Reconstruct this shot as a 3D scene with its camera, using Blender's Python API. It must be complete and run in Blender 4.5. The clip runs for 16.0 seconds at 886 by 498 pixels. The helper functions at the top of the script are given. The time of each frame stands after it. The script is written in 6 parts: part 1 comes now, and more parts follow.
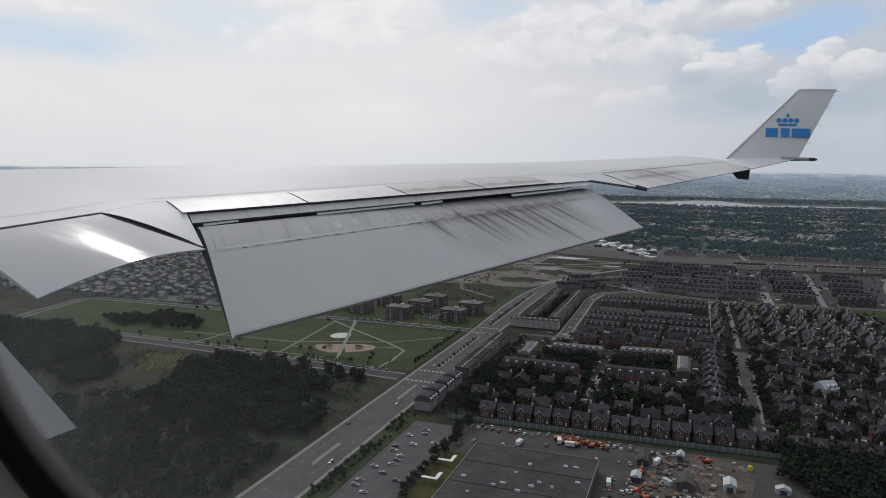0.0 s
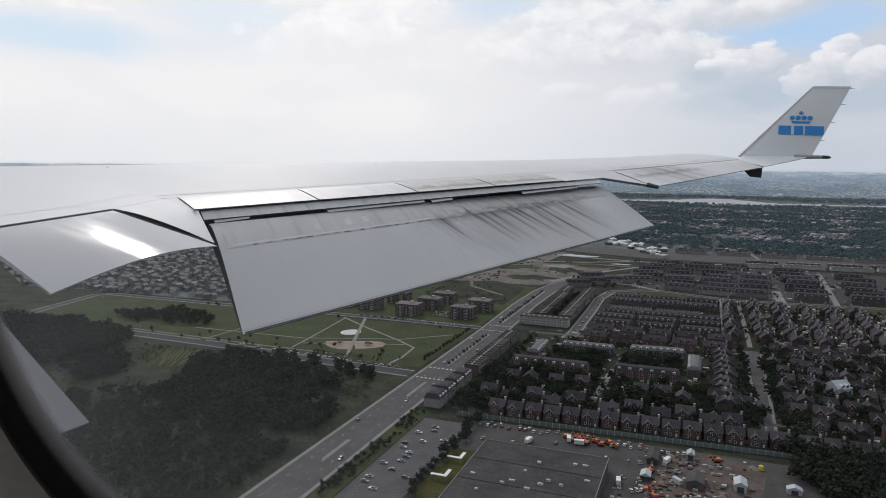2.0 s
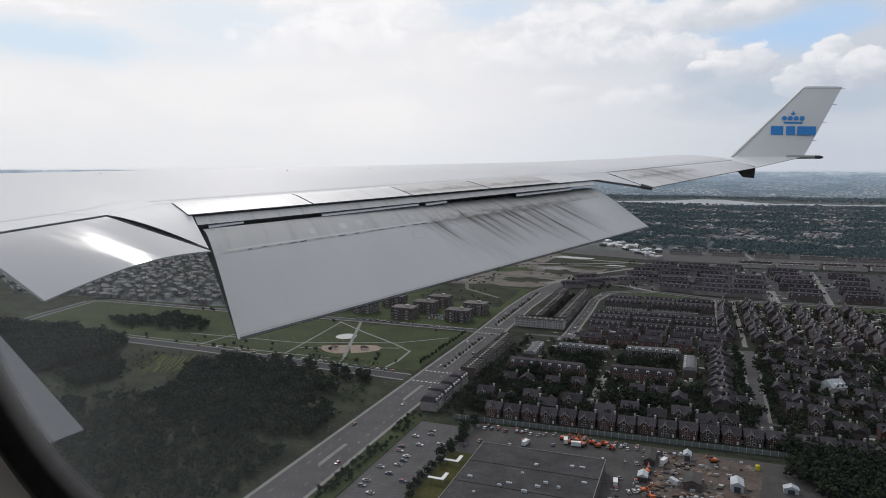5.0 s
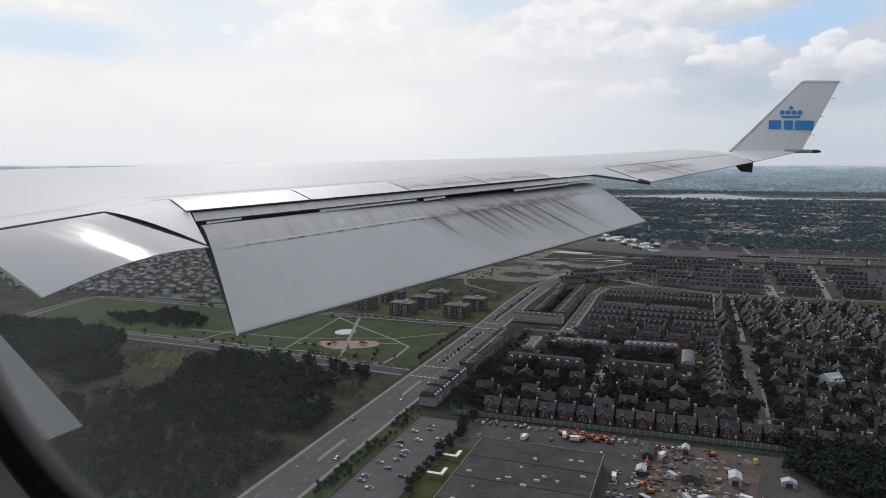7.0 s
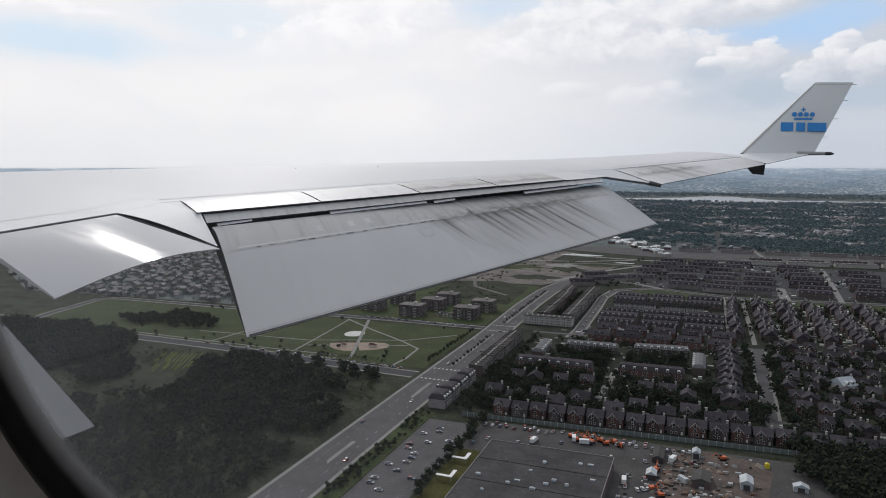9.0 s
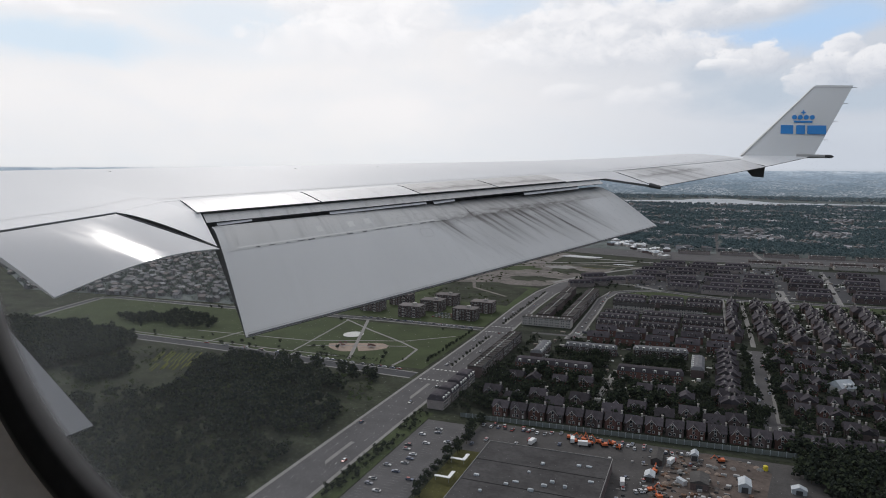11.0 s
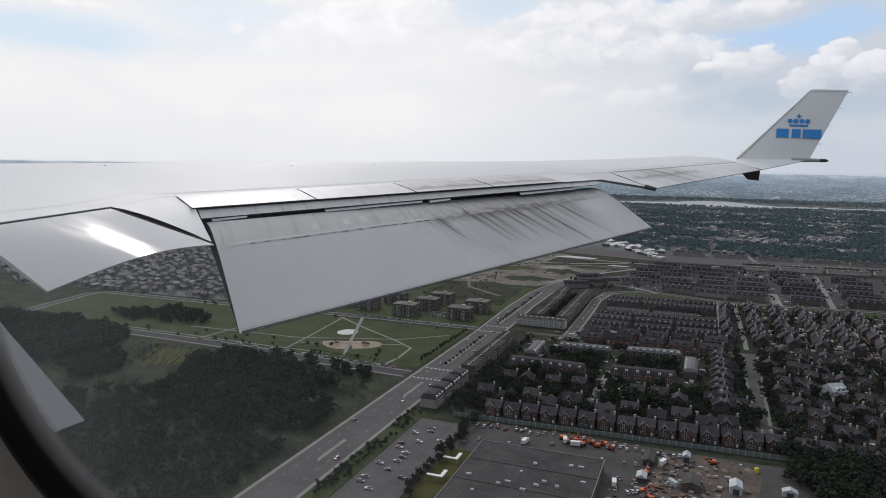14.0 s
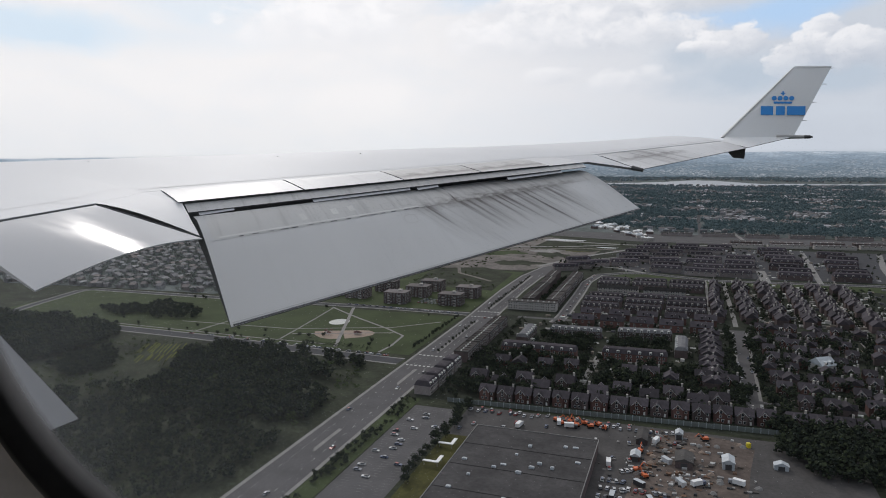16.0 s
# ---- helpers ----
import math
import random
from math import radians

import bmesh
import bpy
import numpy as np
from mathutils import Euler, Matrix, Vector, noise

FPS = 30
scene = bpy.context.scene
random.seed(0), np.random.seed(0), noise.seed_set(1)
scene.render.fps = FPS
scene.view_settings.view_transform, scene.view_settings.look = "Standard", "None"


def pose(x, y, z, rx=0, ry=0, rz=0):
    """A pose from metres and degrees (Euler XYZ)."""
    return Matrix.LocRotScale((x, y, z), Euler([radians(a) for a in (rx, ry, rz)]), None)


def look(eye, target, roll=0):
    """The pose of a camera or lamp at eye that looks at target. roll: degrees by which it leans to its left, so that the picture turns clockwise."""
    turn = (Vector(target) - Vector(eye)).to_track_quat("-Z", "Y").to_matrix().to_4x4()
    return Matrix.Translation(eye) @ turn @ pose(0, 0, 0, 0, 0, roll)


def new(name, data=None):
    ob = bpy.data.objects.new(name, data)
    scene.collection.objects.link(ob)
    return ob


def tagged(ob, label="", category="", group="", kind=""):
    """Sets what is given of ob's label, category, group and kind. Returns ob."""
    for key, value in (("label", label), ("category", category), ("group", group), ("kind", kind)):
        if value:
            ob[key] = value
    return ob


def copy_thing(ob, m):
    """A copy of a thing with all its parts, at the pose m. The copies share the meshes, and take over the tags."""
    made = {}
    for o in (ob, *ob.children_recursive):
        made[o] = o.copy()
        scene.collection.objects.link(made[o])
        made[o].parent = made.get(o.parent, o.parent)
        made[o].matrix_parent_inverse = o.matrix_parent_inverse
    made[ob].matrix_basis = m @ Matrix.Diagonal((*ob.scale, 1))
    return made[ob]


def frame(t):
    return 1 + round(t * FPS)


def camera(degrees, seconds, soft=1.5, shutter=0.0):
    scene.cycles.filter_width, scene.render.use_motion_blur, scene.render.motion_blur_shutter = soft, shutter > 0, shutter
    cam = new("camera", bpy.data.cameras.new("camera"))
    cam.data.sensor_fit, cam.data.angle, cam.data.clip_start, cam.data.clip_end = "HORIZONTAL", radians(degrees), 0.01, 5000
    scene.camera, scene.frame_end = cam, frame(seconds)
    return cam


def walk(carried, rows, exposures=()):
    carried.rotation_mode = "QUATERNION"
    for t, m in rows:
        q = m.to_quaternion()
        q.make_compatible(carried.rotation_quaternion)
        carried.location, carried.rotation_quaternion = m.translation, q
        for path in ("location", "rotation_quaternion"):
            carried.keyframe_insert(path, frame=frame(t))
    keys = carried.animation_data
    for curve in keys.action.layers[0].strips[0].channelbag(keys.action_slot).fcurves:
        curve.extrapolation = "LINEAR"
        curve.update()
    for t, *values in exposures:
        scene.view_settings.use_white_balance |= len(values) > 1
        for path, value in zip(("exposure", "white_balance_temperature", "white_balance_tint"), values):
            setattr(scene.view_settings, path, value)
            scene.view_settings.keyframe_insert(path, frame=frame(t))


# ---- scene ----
HIGH = 165.0          # the aircraft's height above the ground
cam = camera(66.0, 16.0, soft=1.0)


def aim(yaw, pitch, roll, aft):
    """The camera at its seat by the window: degrees to the left, up, and leaning to the left; metres that it is held further aft."""
    return pose(aft, 0, HIGH) @ pose(0, 0, 0, 0, 0, yaw) @ pose(0, 0, 0, 90 + pitch) @ pose(0, 0, 0, 0, 0, roll)


# seconds, yaw, pitch, roll, aft
ROWS = [
    (0.0, 20.09, -6.57, 0.53, 0.0000),
    (0.5, 20.83, -6.78, 0.12, 0.0030),
    (1.0, 20.95, -6.64, 0.16, 0.0025),
    (1.5, 21.12, -6.82, 0.07, 0.0030),
    (2.0, 20.93, -6.80, 0.63, -0.0015),
    (2.5, 20.70, -6.67, 1.39, -0.0040),
    (3.0, 20.61, -6.14, 1.71, -0.0025),
    (3.5, 20.55, -6.28, 1.15, -0.0040),
    (4.0, 20.63, -6.38, 0.10, 0.0000),
    (6.5, 20.32, -6.71, 0.24, 0.0035),
    (7.0, 20.37, -6.93, -0.03, 0.0045),
    (7.5, 20.16, -6.75, 0.53, 0.0010),
    (8.0, 20.91, -6.65, 0.01, 0.0000),
    (8.5, 21.13, -6.75, -0.08, 0.0015),
    (11.0, 21.13, -6.67, 0.28, -0.0025),
    (11.5, 20.99, -6.86, 0.17, -0.0035),
    (12.0, 21.07, -6.82, -0.06, -0.0005),
    (12.5, 21.12, -6.63, -0.17, 0.0005),
    (13.0, 21.14, -6.52, 0.14, 0.0005),
    (13.5, 20.57, -6.37, 1.96, 0.0005),
    (14.0, 20.73, -6.76, 1.06, 0.0000),
    (14.5, 20.93, -7.49, 0.15, 0.0000),
    (15.0, 19.51, -8.40, 1.81, -0.0135),
    (15.5, 19.44, -9.15, 1.32, -0.0130),
    (16.0, 19.83, -7.86, -0.53, -0.0020),
]
walk(cam, [(t, aim(a, b, c, d)) for t, a, b, c, d in ROWS], [(0.0, -0.19, 6350, 12), (1.5, -0.13, 6350, 12), (2.0, -0.02, 6350, 12), (4.2, 0.0, 6350, 12), (6.3, -0.07, 6350, 12), (7.0, 0.0, 6350, 12), (16.0, 0.0, 6350, 12)])

# ---- light ----
SUN = Vector((-0.465, 0.655, 0.60)).normalized()
sun = new("sun", bpy.data.lights.new("sun", "SUN"))
sun.data.energy, sun.data.angle, sun.data.color = 0.85, radians(2.2), (1.0, 0.95, 0.88)
sun.matrix_world = look((0, 0, 400), Vector((0, 0, 400)) - SUN)


class Nodes:
    """Short hand for building a node tree."""

    def __init__(self, tree):
        self.t = tree
        tree.nodes.clear()

    def add(self, kind, inputs=None, **props):
        n = self.t.nodes.new(kind)
        if kind == "ShaderNodeTangent":
            n.direction_type = "UV_MAP"
        if "operation" in props:
            n.operation = props["operation"]
        if props.get("use_clamp"):
            n.use_clamp = True
        if "data_type" in props:
            n.data_type, n.blend_type = props["data_type"], props["blend_type"]
        for k, v in (inputs or {}).items():
            if isinstance(v, bpy.types.NodeSocket):
                self.t.links.new(v, n.inputs[k])
            else:
                n.inputs[k].default_value = v
        return n

    def math(self, op, a, b=0.0, clamp=False):
        return self.add("ShaderNodeMath", {0: a, 1: b}, operation=op, use_clamp=clamp).outputs[0]

    def vmath(self, op, a, b=(0, 0, 0)):
        n = self.add("ShaderNodeVectorMath", {0: a, 1: b}, operation=op)
        return n.outputs["Value"] if op in ("DOT_PRODUCT", "LENGTH") else n.outputs[0]

    def noise(self, vec, scale, detail=4.0, rough=0.55, dist=0.0):
        return self.add("ShaderNodeTexNoise", {"Vector": vec, "Scale": scale, "Detail": detail, "Roughness": rough,
                                               "Distortion": dist}).outputs["Fac"]

    def ramp(self, fac, stops):
        n = self.add("ShaderNodeValToRGB", {0: fac})
        el = n.color_ramp.elements
        while len(el) < len(stops):
            el.new(0.5)
        for e, (p, c) in zip(el, stops):
            e.position = p
            e.color = (*c, 1) if isinstance(c, tuple) else (c, c, c, 1)
        return n.outputs[0]

    def span(self, v, a, b, lo=0.0, hi=1.0):
        return self.add("ShaderNodeMapRange", {0: v, 1: a, 2: b, 3: lo, 4: hi}).outputs[0]

    def mix(self, fac, a, b, blend="MIX"):
        n = self.add("ShaderNodeMix", data_type="RGBA", blend_type=blend)
        for i, v in ((0, fac), (6, a), (7, b)):
            if isinstance(v, bpy.types.NodeSocket):
                self.t.links.new(v, n.inputs[i])
            elif i == 0:
                n.inputs[i].default_value = v
            else:
                n.inputs[i].default_value = (*v, 1) if len(v) == 3 else v
        return n.outputs[2]


world = bpy.data.worlds.new("sky")
scene.world = world
world.use_nodes = True
N = Nodes(world.node_tree)
way = N.add("ShaderNodeTexCoord").outputs["Generated"]
sep = N.add("ShaderNodeSeparateXYZ", {0: way}).outputs
up = N.math("MAXIMUM", sep[2], 0.0)
tex = N.add("ShaderNodeTexSky")
tex.sky_type, tex.sun_disc, tex.sun_elevation, tex.sun_rotation = "NISHITA", False, math.asin(SUN.z), math.atan2(SUN.x, SUN.y)
tex.air_density, tex.dust_density = 1.0, 2.0
sky = tex.outputs[0]
blue = N.mix(0.12, (0, 0, 0), sky)
# the cloud layer, spread out as on a flat ceiling seen from below
flat = N.add("ShaderNodeCombineXYZ", {0: N.math("DIVIDE", sep[0], N.math("ADD", up, 0.22)),
                                      1: N.math("DIVIDE", sep[1], N.math("ADD", up, 0.22)), 2: N.math("MULTIPLY", up, 5.0)}).outputs[0]
big = N.noise(flat, 0.85, 8.0, 0.55, 0.25)
fine = N.noise(flat, 3.1, 8.0, 0.6, 0.3)
near = N.vmath("DOT_PRODUCT", way, tuple(SUN))
glow = N.span(near, 0.55, 0.95)
dens = N.math("ADD", N.math("ADD", N.math("MULTIPLY", big, 0.72), N.math("MULTIPLY", fine, 0.28)), N.math("ADD", N.span(sep[2], 0.05, 0.23, 0.10, -0.075), N.span(sep[2], 0.26, 0.5, 0.0, 0.13)))
cover = N.span(dens, 0.415, 0.515)
shade = N.noise(N.vmath("ADD", flat, (0.13, -0.21, 0.35)), 1.9, 8.0, 0.6, 0.35)
dim = N.mix(glow, (0.47, 0.525, 0.59), (0.935, 0.925, 0.925))
body = N.mix(N.span(shade, 0.42, 0.56), dim, N.mix(glow, (0.76, 0.76, 0.77), (0.985, 0.96, 0.94)))
dark_side = N.span(near, -0.6, 0.5, 0.42, 1.0)
blue = N.mix(0.8, blue, N.mix(glow, (0.36, 0.57, 0.84), (0.72, 0.85, 0.95)))
clouds = N.mix(1.0, N.mix(cover, blue, body), N.add("ShaderNodeCombineColor", {0: dark_side, 1: dark_side, 2: dark_side}).outputs[0], "MULTIPLY")
# the sky over the wing: a white veil with blue clearings and heaped clouds, each at its bearing and height in degrees
az = N.math("MULTIPLY", N.math("ARCTAN2", sep[0], sep[1]), 57.2958)
el = N.math("MULTIPLY", N.math("ARCSINE", sep[2]), 57.2958)
spot = N.add("ShaderNodeCombineXYZ", {0: az, 1: el}).outputs[0]
soft_edge = N.math("SUBTRACT", N.noise(N.vmath("MULTIPLY", spot, (0.10, 0.24, 1.0)), 1.0, 8.0, 0.62, 0.3), 0.5)
billow = N.math("SUBTRACT", N.noise(N.vmath("MULTIPLY", spot, (0.42, 0.62, 1.0)), 1.0, 8.0, 0.58, 0.25), 0.5)
aside = N.span(az, -24.0, 8.0)
front_sky = N.mix(aside, (0.92, 0.905, 0.885), (0.59, 0.63, 0.68))
front_sky = N.mix(N.span(el, 4.5, 0.0, 0.0, 0.5), front_sky, N.mix(aside, (0.74, 0.77, 0.78), (0.55, 0.60, 0.66)))
front_sky = N.mix(N.math("MULTIPLY", N.span(soft_edge, -0.05, 0.16), 0.24), front_sky, (0.70, 0.76, 0.81))
CLEARINGS = [(-50.1, 9.0, 6.7, 1.5, 0.95, 0), (-38.5, 11.5, 6.3, 1.6, 0.55, 0), (-41.0, 9.1, 7.7, 1.1, 0.3, 0), (-17.0, 12.9, 4.6, 1.4, 0.7, 0.4), (8.6, 10.8, 4.2, 1.1, 0.95, 1), (2.8, 10.0, 5.0, 0.8, 0.85, 1), (6.5, 9.7, 2.9, 1.1, 0.9, 1), (-2.9, 13.0, 4.6, 0.6, 0.6, 1), (3.0, 5.6, 5.1, 1.5, 0.5, 2), (-0.4, 7.4, 2.4, 1.1, 0.4, 2), (10.3, 5.1, 2.4, 0.9, 0.45, 2)]
for a, e, w, h, strength, kind in CLEARINGS:
    c = N.vmath("MULTIPLY", N.vmath("SUBTRACT", spot, (a, e, 0.0)), (1 / w, 1 / h, 0.0))
    r = N.math("ADD", N.vmath("LENGTH", c), N.math("MULTIPLY", soft_edge, 2.6))
    tone = (0.49, 0.57, 0.65) if kind == 2 else tuple(x + (y - x) * kind for x, y in zip((0.66, 0.79, 0.89), (0.46, 0.64, 0.86)))
    front_sky = N.mix(N.span(r, 1.45, 0.35, 0.0, min(strength * (1.6 if kind == 2 else 0.9), 0.85)), front_sky, tone)
HEAPS = [(-51.0, 11.1, 4.5, 0.6), (-47.5, 11.0, 2.6, 0.3), (-32.4, 12.7, 2.4, 1.0), (-25.2, 11.9, 5.5, 2.1), (-29.3, 10.0, 6.7, 2.0), (-14.0, 11.6, 2.3, 0.9), (-10.2, 11.6, 3.3, 1.6), (-5.6, 11.4, 3.6, 2.0), (-1.0, 11.6, 4.1, 1.6), (3.1, 11.8, 3.4, 0.8), (-10.6, 9.3, 8.4, 2.0), (-2.8, 9.2, 4.6, 1.3), (2.7, 8.1, 2.6, 1.3), (0.5, 7.9, 2.0, 0.5), (8.8, 8.4, 1.4, 1.3), (8.0, 6.9, 3.0, 1.5), (10.9, 7.3, 2.0, 1.5), (-6.0, 5.5, 1.9, 1.0), (-3.4, 5.6, 1.9, 1.1), (-11.0, 6.1, 2.0, 0.8)]
in_shade = N.mix(aside, (0.82, 0.83, 0.84), (0.50, 0.545, 0.61))
in_light = N.mix(aside, (0.97, 0.96, 0.945), (0.85, 0.855, 0.86))
for a, e, w, h in HEAPS:
    c = N.vmath("MULTIPLY", N.vmath("SUBTRACT", spot, (a, e, 0.0)), (1 / w, 1 / h, 0.0))
    r = N.math("ADD", N.vmath("LENGTH", c), N.math("ADD", N.math("MULTIPLY", billow, 1.9), N.math("MULTIPLY", soft_edge, 0.8)))
    lift = N.math("ADD", N.vmath("DOT_PRODUCT", c, (-0.35, 1.0, 0.0)), N.math("MULTIPLY", billow, -3.4))
    tone = N.mix(N.span(lift, -1.0, 0.9), in_shade, in_light)
    low_fade = N.span(N.vmath("DOT_PRODUCT", c, (0.0, 1.0, 0.0)), -1.0, 0.1, 0.25, 1.0)
    crisp = 0.09 if a > -1.0 and e < 9.5 else 0.22
    front_sky = N.mix(N.math("MULTIPLY", N.span(r, 0.95 + crisp, 0.95 - crisp), N.math("MULTIPLY", low_fade, 0.95 if e > 6.2 else 0.5)), front_sky, tone)
ahead = N.math("MULTIPLY", N.span(N.math("ABSOLUTE", N.math("ADD", az, 21.0)), 42.0, 62.0, 1.0, 0.0), N.span(el, 15.0, 24.0, 1.0, 0.0))
haze = N.span(sep[2], 0.0, 0.085, 1.0, 0.0)
veil = N.mix(glow, (0.485, 0.54, 0.60), (0.81, 0.805, 0.805))
dome = N.mix(ahead, N.mix(N.math("MULTIPLY", haze, 0.85), clouds, veil), front_sky)
low = N.mix(N.span(sep[2], -0.03, 0.004), (0.16, 0.19, 0.20), dome)
back = N.add("ShaderNodeBackground", {0: low, 1: 1.0})
N.t.links.new(back.outputs[0], N.add("ShaderNodeOutputWorld").inputs[0])


# ---- materials ----
def material(name, base, rough=0.6, metal=0.0, grain=None, amount=0.25, bump=0.0, coarse=None, vary=0.0, coat=0.0, island=0.0):
    """A surface with its colour varied at two scales. grain, coarse: the size of both in metres."""
    m = bpy.data.materials.new(name)
    m.use_nodes = True
    n = Nodes(m.node_tree)
    obj = n.add("ShaderNodeTexCoord").outputs["Object"]
    b = n.add("ShaderNodeBsdfPrincipled", {"Roughness": rough, "Metallic": metal, "Coat Weight": coat})
    b.inputs["Specular IOR Level"].default_value = 0.1 if rough >= 0.8 else 0.5
    c = n.mix(0.0, base, base)
    if grain:
        g = n.noise(obj, 1.0 / grain, 3.0, 0.6)
        c = n.mix(1.0, c, n.ramp(g, [(0.25, 1 - amount), (0.75, 1 + amount)]), "MULTIPLY")
        if bump:
            bp = n.add("ShaderNodeBump", {"Strength": bump, "Distance": grain * 0.3, "Height": g}).outputs[0]
            n.t.links.new(bp, b.inputs["Normal"])
        r = n.span(g, 0.2, 0.8, max(rough - 0.1, 0.03), min(rough + 0.1, 1.0))
        n.t.links.new(r, b.inputs["Roughness"])
    if coarse:
        g2 = n.noise(obj, 1.0 / coarse, 4.0, 0.55)
        c = n.mix(1.0, c, n.ramp(g2, [(0.3, 1 - amount), (0.7, 1 + amount * 0.8)]), "MULTIPLY")
    if vary:
        k = n.add("ShaderNodeObjectInfo").outputs["Random"]
        c = n.mix(1.0, c, n.ramp(k, [(0.0, 1 - vary), (1.0, 1 + vary)]), "MULTIPLY")
    if island:
        k = n.add("ShaderNodeNewGeometry").outputs["Random Per Island"]
        c = n.mix(1.0, c, n.ramp(k, [(0.0, 1 - island), (1.0, 1 + island)]), "MULTIPLY")
    n.t.links.new(c, b.inputs["Base Color"])
    n.t.links.new(b.outputs[0], n.add("ShaderNodeOutputMaterial").inputs[0])
    return m


def palette(name, colours, rough=0.8, grain=1.0, amount=0.2, per="island"):
    """A surface whose colour is drawn from a few, piece by piece."""
    m = bpy.data.materials.new(name)
    m.use_nodes = True
    n = Nodes(m.node_tree)
    k = (n.add("ShaderNodeNewGeometry").outputs["Random Per Island"] if per == "island"
         else n.add("ShaderNodeObjectInfo").outputs["Random"])
    r = n.add("ShaderNodeValToRGB", {0: k})
    r.color_ramp.interpolation = "CONSTANT"
    el = r.color_ramp.elements
    while len(el) < len(colours):
        el.new(0.5)
    for i, c in enumerate(colours):
        el[i].position, el[i].color = i / len(colours), (*c, 1)
    g = n.noise(n.add("ShaderNodeTexCoord").outputs["Object"], 1.0 / grain, 3.0)
    c = n.mix(1.0, r.outputs[0], n.ramp(g, [(0.25, 1 - amount), (0.75, 1 + amount)]), "MULTIPLY")
    b = n.add("ShaderNodeBsdfPrincipled", {"Base Color": c, "Roughness": rough, "Specular IOR Level": 0.1 if rough >= 0.8 else 0.5})
    n.t.links.new(b.outputs[0], n.add("ShaderNodeOutputMaterial").inputs[0])
    return m


def paint(name, base, rough, streak=0.0, soot=None, gain=1.5, even=0.03, wavy=0.0):
    """Aircraft paint with faint dirt drawn out along the air's way (the second UV direction), and soot along a stretch of the span."""
    m = bpy.data.materials.new(name)
    m.use_nodes = True
    n = Nodes(m.node_tree)
    tc = n.add("ShaderNodeTexCoord").outputs
    b = n.add("ShaderNodeBsdfPrincipled", {"Roughness": rough, "Coat Weight": 0.2, "Coat Roughness": max(rough - 0.08, 0.1)})
    long = n.add("ShaderNodeMapping", {0: tc["UV"], 3: (7.0, 0.55, 1.0)}).outputs[0]
    s = n.noise(long, 1.0, 5.0, 0.65)
    blot = n.noise(tc["Object"], 0.9, 4.0)
    if wavy:
        h = n.noise(n.add("ShaderNodeMapping", {0: tc["UV"], 3: (1.6, 0.7, 1.0)}).outputs[0], 1.0, 3.0, 0.45)
        b.inputs["Anisotropic"].default_value, b.inputs["Anisotropic Rotation"].default_value, b.inputs["Coat Weight"].default_value = 0.7, 0.25, 0.0
        b.inputs["Specular IOR Level"].default_value = 0.15
        n.t.links.new(n.add("ShaderNodeTangent").outputs[0], b.inputs["Tangent"])
        n.t.links.new(n.add("ShaderNodeBump", {"Strength": 1.0, "Distance": wavy, "Height": h}).outputs[0], b.inputs["Normal"])
    c = n.mix(n.span(blot, 0.3, 0.75, 0.0, 0.35), base, tuple(x * 0.86 for x in base))
    c = n.mix(n.math("MULTIPLY", n.span(s, 0.5, 0.75), streak), c, (0.22, 0.21, 0.20))
    if soot:
        u0, u1, v0, v1 = soot
        uv = n.add("ShaderNodeSeparateXYZ", {0: tc["UV"]}).outputs
        lean = n.math("ADD", uv[0], n.math("MULTIPLY", uv[1], -0.58))
        drawn = n.add("ShaderNodeCombineXYZ", {0: n.math("MULTIPLY", lean, 5.2), 1: n.math("MULTIPLY", uv[1], 0.35)}).outputs[0]
        lines = n.math("POWER", n.span(n.noise(drawn, 1.0, 5.0, 0.62), 0.44, 0.68), 1.4)
        hair = n.span(n.noise(n.vmath("MULTIPLY", drawn, (3.1, 1.4, 1.0)), 1.0, 3.0, 0.6), 0.5, 0.72)
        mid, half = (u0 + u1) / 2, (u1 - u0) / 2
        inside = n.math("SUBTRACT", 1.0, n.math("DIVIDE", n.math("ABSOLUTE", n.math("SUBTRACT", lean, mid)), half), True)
        # every streak runs out at a length of its own
        reach = n.span(n.noise(n.add("ShaderNodeCombineXYZ", {0: n.math("MULTIPLY", lean, 2.3), 1: 7.7}).outputs[0], 1.0, 3.0, 0.6), 0.3, 0.7, 0.30, 1.15)
        gone = n.math("DIVIDE", n.math("SUBTRACT", uv[1], v0), n.math("MULTIPLY", reach, v1 - v0))
        fade = n.span(gone, 0.15, 1.0, 1.0, 0.0)
        cloudy = n.span(n.noise(n.vmath("MULTIPLY", drawn, (0.22, 1.6, 1.0)), 1.0, 3.0, 0.5), 0.35, 0.7)
        f = n.math("ADD", n.math("MULTIPLY", n.math("MULTIPLY", lines, 0.70), n.math("ADD", n.math("MULTIPLY", hair, 0.45), 0.65)), n.math("MULTIPLY", cloudy, 0.11))
        f = n.math("MULTIPLY", n.math("MULTIPLY", n.math("POWER", inside, 0.55), fade), f)
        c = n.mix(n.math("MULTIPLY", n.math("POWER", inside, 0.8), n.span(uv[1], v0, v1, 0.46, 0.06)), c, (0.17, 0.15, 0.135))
        c = n.mix(n.math("MULTIPLY", f, gain, True), c, (0.062, 0.052, 0.046))
        # grime gathered along the joint of the front plates
        wide = n.math("SUBTRACT", 1.0, n.math("POWER", n.math("ABSOLUTE", n.math("DIVIDE", n.math("SUBTRACT", uv[0], mid + 0.3), half * 1.15)), 3.0), True)
